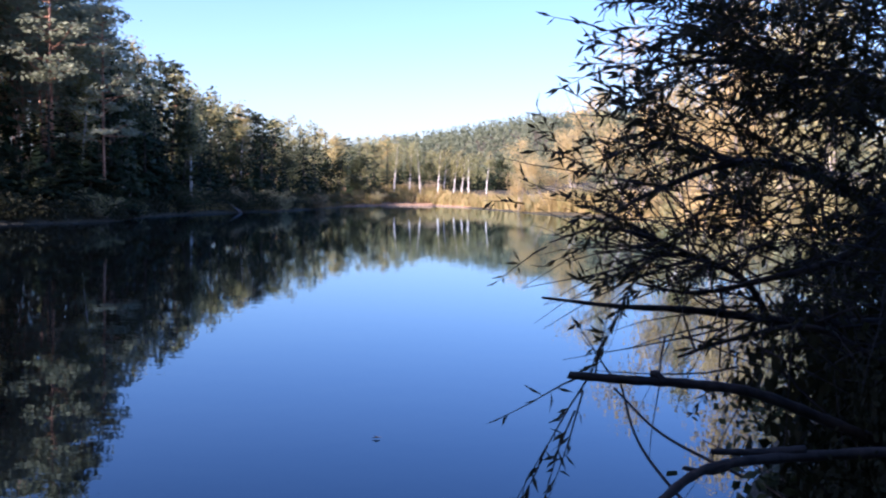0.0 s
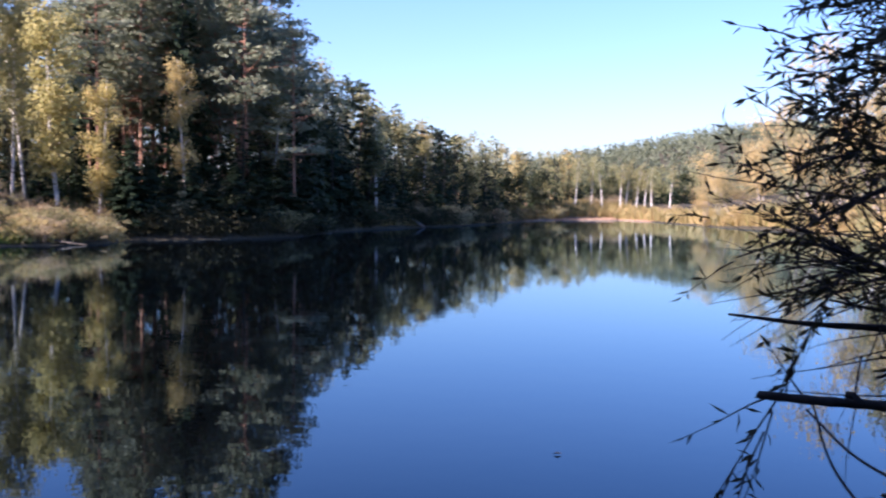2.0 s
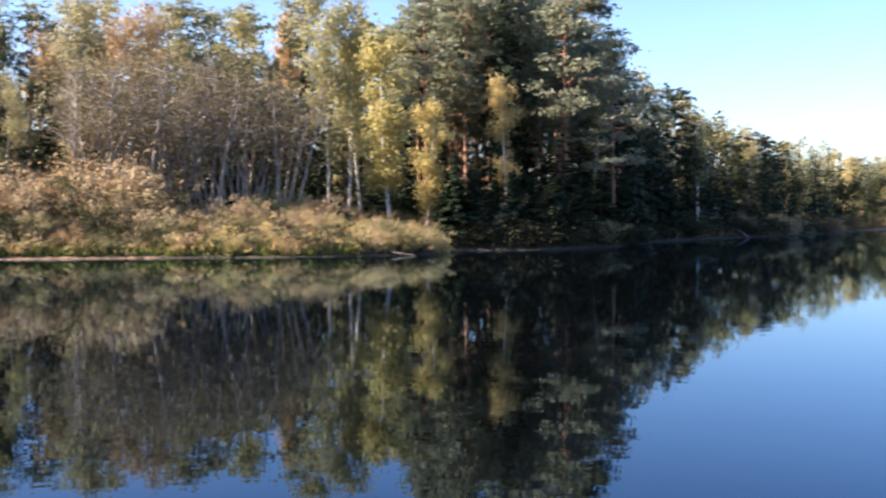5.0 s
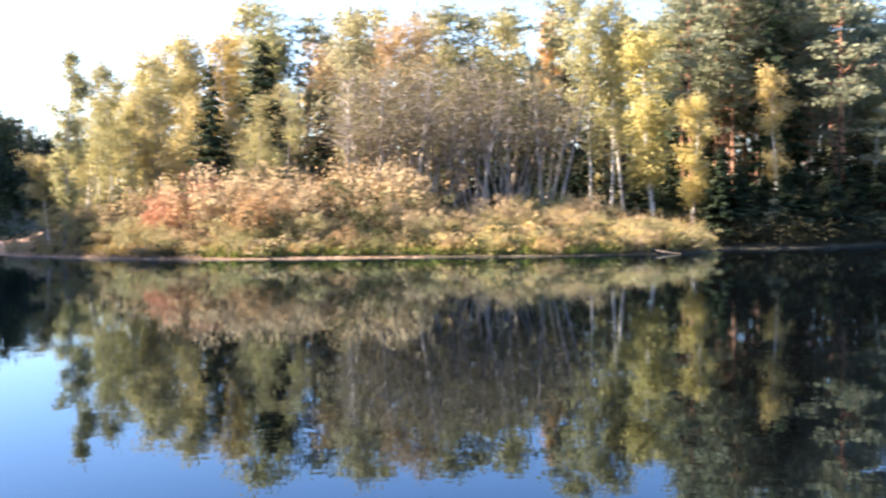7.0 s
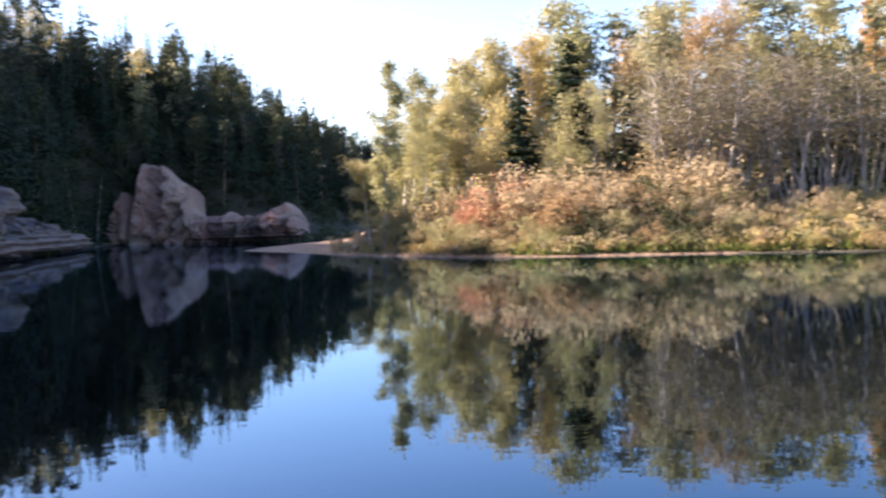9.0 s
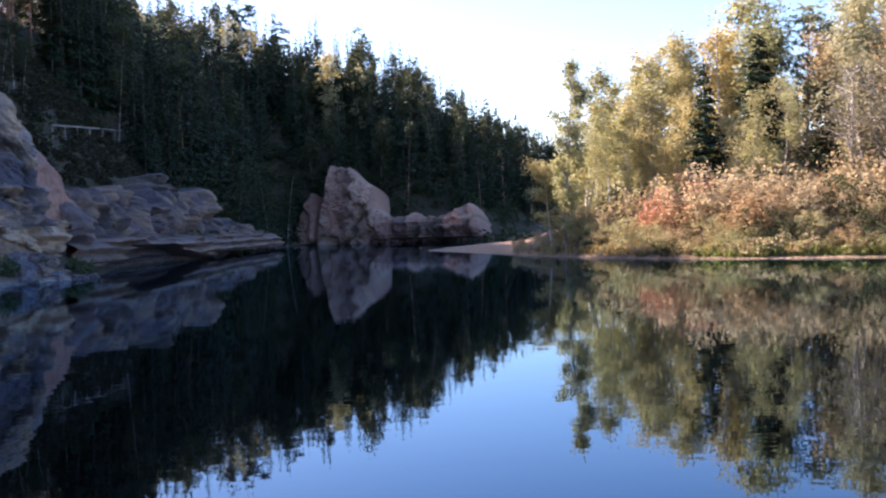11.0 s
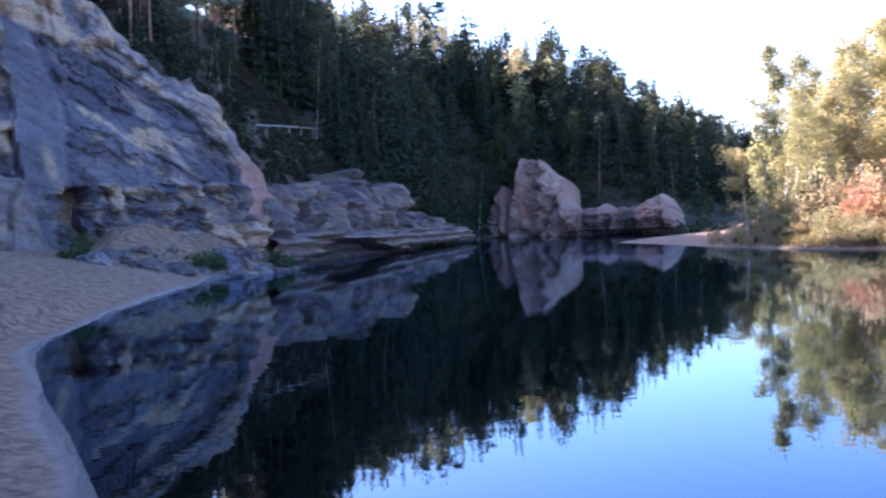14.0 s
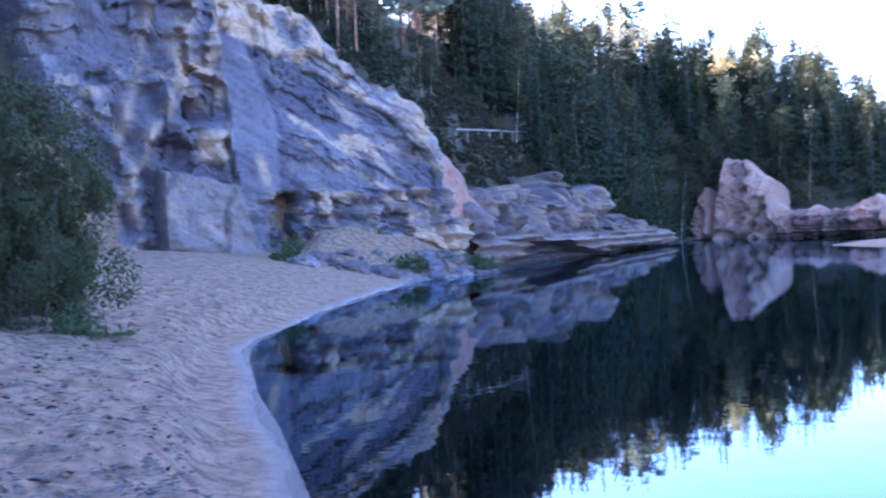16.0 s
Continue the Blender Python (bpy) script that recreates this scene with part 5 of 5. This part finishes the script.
def far_wood():
    """The dark wood on the distant hill: small leafy crowns, too far to count."""
    r2 = np.random.default_rng(9)
    k = 4300
    x, y = r2.uniform(-150, 340, k), r2.uniform(430, 850, k)
    z = land(x, y)
    b = Build()
    hgt = r2.uniform(8, 12, k)
    for _ in range(20):
        v = r2.uniform(0, 1, k)
        rad = 2.6 * (1 - v) + 0.2
        a = r2.uniform(0, 6.28, k)
        b.leaves(np.stack([x + np.cos(a) * rad, y + np.sin(a) * rad, z + hgt * (0.08 + 0.92 * v)], -1), 2.4, 1.7, r2, 0.3, 0.0, 1.2 - 0.7 * v)
    tagged(new("far_wood", b.mesh("far_wood", PINE_NEEDLE)), "dark green wood covering the distant hill", "wood", kind="stuff")


far_wood()


# ---- the willow by the camera, and the dark bank on the right ----
def near(az, el, d):
    a, e = radians(az), radians(el)
    return np.array([d * math.sin(a) * math.cos(e), d * math.cos(a) * math.cos(e), 2.8 + d * math.sin(e)])


def smooth(points, k=9):
    """A rounded line through a few places."""
    p = np.array(points, float)
    p = np.vstack([2 * p[0] - p[1], p, 2 * p[-1] - p[-2]])
    out = []
    for i in range(1, len(p) - 2):
        for t_ in np.linspace(0, 1, k, endpoint=i == len(p) - 3):
            out.append(0.5 * (2 * p[i] + (p[i + 1] - p[i - 1]) * t_ + (2 * p[i - 1] - 5 * p[i] + 4 * p[i + 1] - p[i + 2]) * t_ ** 2
                              + (3 * p[i] - p[i - 1] - 3 * p[i + 1] + p[i + 2]) * t_ ** 3))
    return np.array(out)


def lance_leaves(b, at, way, rng_, length=0.088, width=0.017):
    """Narrow pointed leaves, folded along the rib."""
    k = len(at)
    d = way + rng_.normal(size=(k, 3)) * 0.75 + [0, 0, -0.25]
    d /= np.linalg.norm(d, axis=1)[:, None]
    s_ = np.cross(d, rng_.normal(size=(k, 3)))
    s_ /= np.linalg.norm(s_, axis=1)[:, None] + 1e-9
    up = np.cross(s_, d)
    ln = length * rng_.uniform(0.55, 1.25, (k, 1))
    wd = width * rng_.uniform(0.7, 1.3, (k, 1))
    curl = up * ln * rng_.uniform(-0.25, 0.25, (k, 1))
    m1, tip = at + d * ln * 0.45, at + d * ln + curl
    vs = np.stack([at, m1 + s_ * wd / 2 + up * wd * 0.2, tip, m1 - s_ * wd / 2 + up * wd * 0.2], 1).reshape(-1, 3)
    b.add(vs, np.arange(4 * k).reshape(k, 4))


def near_willow():
    r2 = np.random.default_rng(77)
    top = new("willow_bush")
    twigs, leaves = Build(), Build()
    limbs = [  # azimuth, elevation and distance along each limb, and its two thicknesses
        ([(24, -6.0, 6.6), (18.5, -6.3, 6.2), (13, -5.9, 5.8), (9, -5.8, 5.6), (5.2, -5.45, 5.5)], 0.035, 0.006),
        ([(24, -12.5, 5.6), (19.5, -11.0, 5.4), (16, -9.9, 5.2), (12.5, -9.6, 5.1), (9.6, -9.55, 5.0), (6.7, -9.4, 5.0)], 0.028, 0.019),
        ([(24, -12.0, 5.0), (18.5, -12.8, 4.8), (15, -13.4, 4.6), (13, -14.2, 4.5), (11.2, -15.8, 4.4)], 0.024, 0.018),
        ([(18.5, -12.5, 4.8), (16, -12.8, 4.7), (14.0, -12.9, 4.6)], 0.02, 0.012),
        ([(15.2, -13.3, 4.6), (14, -13.9, 4.55), (12.6, -13.8, 4.5)], 0.02, 0.008),
        ([(24, -2, 6.6), (19, 0.8, 6.4), (15, 1.6, 6.2), (11, 0.2, 6.0), (8, -1.5, 5.9)], 0.04, 0.006),
        ([(17, -7, 6.2), (15.5, -4.4, 6.1), (13, -3.2, 6.0), (10.5, -2.2, 5.9), (8, -1.8, 5.8), (5.5, -2.6, 5.7)], 0.022, 0.004),
        ([(24, 3, 6.8), (20, 5.5, 6.6), (16, 6.4, 6.4), (12, 6.6, 6.2), (9, 5.2, 6.0)], 0.035, 0.005),
        ([(24, 8, 7), (20, 10, 6.8), (15, 10.6, 6.5), (11, 9.8, 6.3), (8, 9.6, 6.2)], 0.03, 0.004),
        ([(24, 10, 7), (20, 13, 6.8), (15, 14, 6.5), (11, 13, 6.3), (9, 11.6, 6.2)], 0.03, 0.004),
        ([(22, -8, 6), (18.5, -6.5, 5.9), (14.5, -7.4, 5.8), (12.2, -8.3, 5.8)], 0.02, 0.008),
        ([(24, 0, 6.2), (20, -3, 6.0), (16.5, -4.2, 5.9), (13, -5.0, 5.8), (10, -4.6, 5.7)], 0.03, 0.005),
    ]
    lines = []
    for pts, r0, r1 in limbs:
        line = smooth([near(*p) for p in pts])
        b = Build()
        rad = np.linspace(r0, r1, len(line)) * (1 + 0.08 * np.sin(np.arange(len(line)) * 1.7))
        b.tube(line, rad, 8)
        b.add(line[-1] + np.array([[0, 0, r1], [r1, 0, -r1], [-r1, 0, -r1]]) * 0.8, [[0, 1, 2]])
        part("limb", b, SHADE_BARK, top, smooth=True)
        lines.append(line)
    knob = Build()
    knob.tube(np.array([near(11.4, -9.55, 5.06), near(11.1, -9.2, 5.05), near(10.8, -9.15, 5.05)]), [0.03, 0.022, 0.014], 6)
    part("limb_stub", knob, SHADE_BARK, top)

    def sprig(start, way, length, bearing, sag=0.35, dens=1.0, rad=0.004):
        st = limb(r2, start, way, length, 0.5, 6, sag)
        twigs.tube(st, np.linspace(rad, 0.0012, 6), 4)
        if bearing:
            k = max(3, int(length * 42 * dens * r2.uniform(0.6, 1.3)))
            s_ = r2.uniform(0.15, 1, k)
            tang = (st[-1] - st[0]) / np.linalg.norm(st[-1] - st[0])
            lance_leaves(leaves, along(st, s_), np.tile(tang, (k, 1)), r2)
        return st

    left = np.array([1.0, 0.0, 0.0])
    # leafy shoots spread over the bush, thinner towards its left edge
    els = np.array([-7.4, -5.5, -3.5, -1.5, 0.2, 3.0, 5.2, 8.5, 10.0, 15.0])
    edge = np.array([13.0, 11.0, 9.5, 8.4, 8.0, 10.2, 12.0, 11.3, 11.5, 12.0])
    made = 0
    while made < 350:
        el = r2.uniform(-7.4, 14.5)
        az = r2.uniform(4.5, 24.5)
        e0 = float(np.interp(el, els, edge))
        depth = (az - e0) / 8.0
        clump = 0.5 + 0.9 * noise.noise((az * 0.35, el * 0.35, 2.0))
        if depth < 0.04 or r2.uniform() > (0.2 + 0.6 * depth) * clump * (1.0 if el > 2 else 0.6):
            continue
        if el < -4 and r2.uniform() < 0.45:
            continue
        start = near(az, el, r2.uniform(5.0, 7.2))
        way = np.array([-1.0, r2.normal() * 0.4, r2.normal() * 0.55 + 0.1])
        st = sprig(start, way, r2.uniform(0.35, 0.75), r2.uniform() < (0.9 if el > 0 else 0.4), dens=1.0 if el > 0 else 0.6)
        for _ in range(2):
            sprig(along(st, r2.uniform(0.2, 0.8, 1))[0], way + r2.normal(size=3) * 0.8, r2.uniform(0.15, 0.35), el > 0 or r2.uniform() < 0.45, dens=0.9, rad=0.0025)
        made += 1
    # thin rods that carry the shoots
    for _ in range(120):
        line = lines[r2.integers(5, 10)]
        p0 = along(line, r2.uniform(0.1, 0.6, 1))[0]
        sprig(p0, np.array([-1.0, r2.normal() * 0.3, r2.normal() * 0.6 + 0.2]), r2.uniform(0.5, 1.0), False, rad=0.008)
    # bare crossing rods low down
    for _ in range(120):
        az, el = r2.uniform(11.5, 23), r2.uniform(-9, 0.5)
        sprig(near(az, el, r2.uniform(5.2, 6.4)), np.array([r2.normal() * 0.8, r2.normal() * 0.3, r2.normal()]), r2.uniform(0.4, 1.0), False, 0.0, rad=0.006)
    # shoots that hang from the broken limb
    for az, el, way, ln in ((7.6, -9.6, (-0.55, 0, -0.9), 0.75), (7.2, -9.5, (-0.9, 0, -0.35), 0.42), (8.0, -9.5, (-0.1, 0, 0.9), 0.35), (8.8, -9.3, (-0.5, 0, 0.6), 0.3),
                            (7.4, -10.2, (-0.1, 0.1, -1), 0.55), (7.0, -11.2, (-0.5, 0.1, -0.8), 0.5), (5.6, -13.0, (-0.4, 0, -0.8), 0.35), (4.2, -0.6, (-0.9, 0, 0.2), 0.22),
                            (5.4, -2.8, (-0.9, 0, -0.35), 0.32), (7.9, 8.4, (-0.7, 0, 0.25), 0.25), (8.2, 3.8, (-0.6, 0, 0.6), 0.3)):
        sprig(near(az, el, 5.0 if el < -9 else 5.8), np.array(way, float), ln, True, 0.25, 0.8, 0.005)
    for a, b_, c_ in (((9.3, -9.7, 5.0), (10.5, -13.0, 4.9), (14.2, -17.0, 4.7)), ((9.0, -10.0, 5.05), (11.5, -12.2, 4.9), (15.5, -14.0, 4.7))):
        line = smooth([near(*a), near(*b_), near(*c_)])
        twigs.tube(line, np.linspace(0.005, 0.008, len(line)), 5)
    part("twig", twigs, SHADE_BARK, top)
    part("foliage", leaves, WILLOW_LEAF, top, "narrow willow leaves, shade-dark in colour, many withered")
    trunk = Build()
    for k in range(5):
        x0, y0 = near(28 + k * 1.6, 0, 6.0 + 0.3 * k)[:2]
        line = limb(r2, (x0, y0, land_z(x0, y0) - 0.3), (0.05 * k, 0.1 * r2.normal(), 1.0), 4.2, 0.4, 8)
        trunk.tube(line, np.linspace(0.11, 0.03, 8), 8)
    part("trunk", trunk, SHADE_BARK, top)
    tagged(top, "leafy willow bush leaning from the shaded bank over the water", "willow bush")


near_willow()


# ---- things on the banks ----
def boulder(seed, size, mat, name="boulder", label="broken sandstone boulder at the cliff foot"):
    r2 = np.random.default_rng(seed)
    bm = bmesh.new()
    bmesh.ops.create_icosphere(bm, subdivisions=3, radius=1)
    for v in bm.verts:
        c = v.co.copy()
        k = 1 + 0.45 * noise.noise(c * 1.1 + Vector((seed, 0, 0))) + 0.25 * noise.noise(c * 3.1 + Vector((0, seed, 0)))
        c = Vector([math.copysign(abs(q) ** 0.75, q) for q in c])
        v.co = c * k
        v.co.z *= 0.65
    me = bpy.data.meshes.new(name)
    bm.to_mesh(me)
    bm.free()
    me.materials.append(mat)
    ob = tagged(new(name, me), label, "boulder", "boulders at the cliff foot")
    ob.scale = (size, size, size)
    return ob


r3 = np.random.default_rng(31)
models = [boulder(i, 1.0, CLIFF_ROCK if i % 2 else LEDGE_ROCK) for i in range(4)]
for i in range(44):
    az = r3.uniform(-92.5, -82.3)
    d = float(np.interp(az, (-93, -90, -87, -84, -82), (67, 70, 73, 79, 84))) + r3.uniform(-1.5, 4.5)
    x, y = polar(az, d)
    size = 0.2 + 0.8 * r3.uniform() ** 2
    m = Matrix.Translation((x, y, max(-0.1, land_z(x, y)) + 0.05 * size)) @ Euler((r3.uniform(-0.3, 0.3), r3.uniform(-0.3, 0.3), r3.uniform(0, 6.28))).to_matrix().to_4x4() @ Matrix.Diagonal((size * r3.uniform(0.8, 1.6), size, size, 1))
    if i < 4:
        models[i].matrix_basis = m
    else:
        ob = copy_thing(models[i % 4], Matrix.Identity(4))
        ob.matrix_basis = m

for az, d, size in ((26, 9, 0.40), (28, 6.5, 0.37)):
    put(SHRUB["dark"], *polar(az, d), az, size, 1.3, "undergrowth of the near bank")
BANK_BUSH = shrub("shrub", 207, 3.0, 2.2, WILLOW_LEAF, "black-green shaded bush on the near bank", 16000, 0.085, SHADE_BARK)
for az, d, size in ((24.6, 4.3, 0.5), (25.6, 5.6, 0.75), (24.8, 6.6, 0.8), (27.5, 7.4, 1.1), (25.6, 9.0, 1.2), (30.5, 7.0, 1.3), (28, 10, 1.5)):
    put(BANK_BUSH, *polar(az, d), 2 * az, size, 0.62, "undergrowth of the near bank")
SHRUB_GREEN = shrub("shrub", 201, 5.0, 2.6, DULL, "tall dark olive bush beside the sandy path", 26000, 0.10, DARK_BARK)
put(SHRUB_GREEN, *polar(-105.9, 29.0), 0.4, 1.35, 0.62)
put(SHRUB_GREEN, *polar(-107.2, 26.0), 3.4, 1.05, 0.75, "bushes by the path")
put(shrub("shrub", 202, 5.2, 2.8, DULL, "dense dark green bush on the beach", 26000, 0.10, DARK_BARK), *polar(-109.2, 28.0), 2.4, 1.45, 0.7)
put(shrub("shrub", 203, 1.2, 1.3, MIDGREEN, "low green shrub at the foot of the bush", 1500, 0.13), *polar(-104.0, 25.5), 1.4, 1.0, 1.0)
LOW_GREEN = shrub("shrub", 204, 2.2, 1.2, MIDGREEN, "small green shrub at the cliff foot", 1100, 0.18)
for az, d, size in ((-93.3, 68.5, 1.0), (-87.4, 73.5, 0.9), (-86.6, 75, 0.8), (-83.4, 83, 0.8), (-83.0, 84, 0.7), (-85.2, 78, 0.5)):
    put(LOW_GREEN, *polar(az, d), az, size, 1.0, "green shrubs at the cliff foot")


def railing():
    """A wooden handrail at the edge of the path on the slope."""
    top = new("wooden_railing")
    spots = []
    for i in range(8):
        az = -84.3 + 4.1 * i / 7
        want = math.tan(radians(5.6 - 0.35 * i / 7))
        ds = np.linspace(118, 230, 225)
        zs = land(ds * math.sin(radians(az)), ds * math.cos(radians(az))) + 1.4
        d = float(ds[np.argmax((zs - 2.8) / ds > want)])
        spots.append(Vector(polar(az, d, land_z(*polar(az, d)) + 1.4)))
    for p in spots:
        post = Build()
        post.tube([p + Vector((0, 0, -1.8)), p + Vector((0, 0, -0.5)), p], [0.11, 0.105, 0.10], 6)
        part("post", post, WOOD, top)
    rail = Build()
    rail.tube([p + Vector((0.08, 0, -0.06)) for p in spots], [0.11] * 8, 6)
    part("rail", rail, WOOD, top)
    tagged(top, "pale wooden handrail along the hillside path", "railing")


railing()


def fallen_log(name, pts, r0, r1, label, mat=None):
    b = Build()
    line = smooth(pts, 5)
    b.tube(line, np.linspace(r0, r1, len(line)), 7)
    return tagged(new(name, b.mesh(name, mat or GREY_BARK, True)), label, "log")


fallen_log("driftwood_log", [polar(-28.9, 77.2, 0.30), polar(-28.2, 76.6, 0.16), polar(-27.4, 76.2, 0.02)], 0.11, 0.05, "grey driftwood log at the water's edge", DARK_BARK)
fallen_log("dead_trunk", [polar(-15.2, 112, -0.2), polar(-15.9, 113, 2.0), polar(-16.4, 114, 3.4)], 0.16, 0.05, "dead leaning trunk on the shaded bank")
fallen_log("dead_trunk", [polar(-10.4, 133, 0.0), polar(-11.2, 136, 1.2), polar(-12.4, 138, 2.2)], 0.16, 0.06, "dead fallen trunk on the shaded bank")


def litter():
    """Withered leaves and bits of bark strewn over the sand."""
    r2 = np.random.default_rng(55)
    k = 5600
    az, d = r2.uniform(-112, -88, k), 6 + 44 * r2.uniform(0, 1, k) ** 1.6
    x, y = d * np.sin(np.radians(az)), d * np.cos(np.radians(az))
    off = -signed(SHORE, x, y)
    keep = (off > 1.2) & (signed(HILL, x, y) < 0)
    x, y = x[keep], y[keep]
    b = Build()
    b.leaves(np.stack([x, y, land(x, y) + 0.02], -1), 0.13, 0.05, r2, 0.0, 0.9)
    tagged(new("leaf_litter", b.mesh("leaf_litter", DARK_BARK)), "withered leaves and twigs strewn over the sand", "litter", kind="stuff")


litter()


def floating_leaf():
    b = Build()
    x, y = polar(-3.4, 12.3)
    b.add([(x - 0.05, y, 0.012), (x, y - 0.03, 0.03), (x + 0.055, y + 0.01, 0.014), (x, y + 0.03, 0.028)], [[0, 1, 2, 3]])
    tagged(new("floating_leaf", b.mesh("floating_leaf", DARK_BARK)), "withered brown leaf floating on the water", "leaf")


floating_leaf()
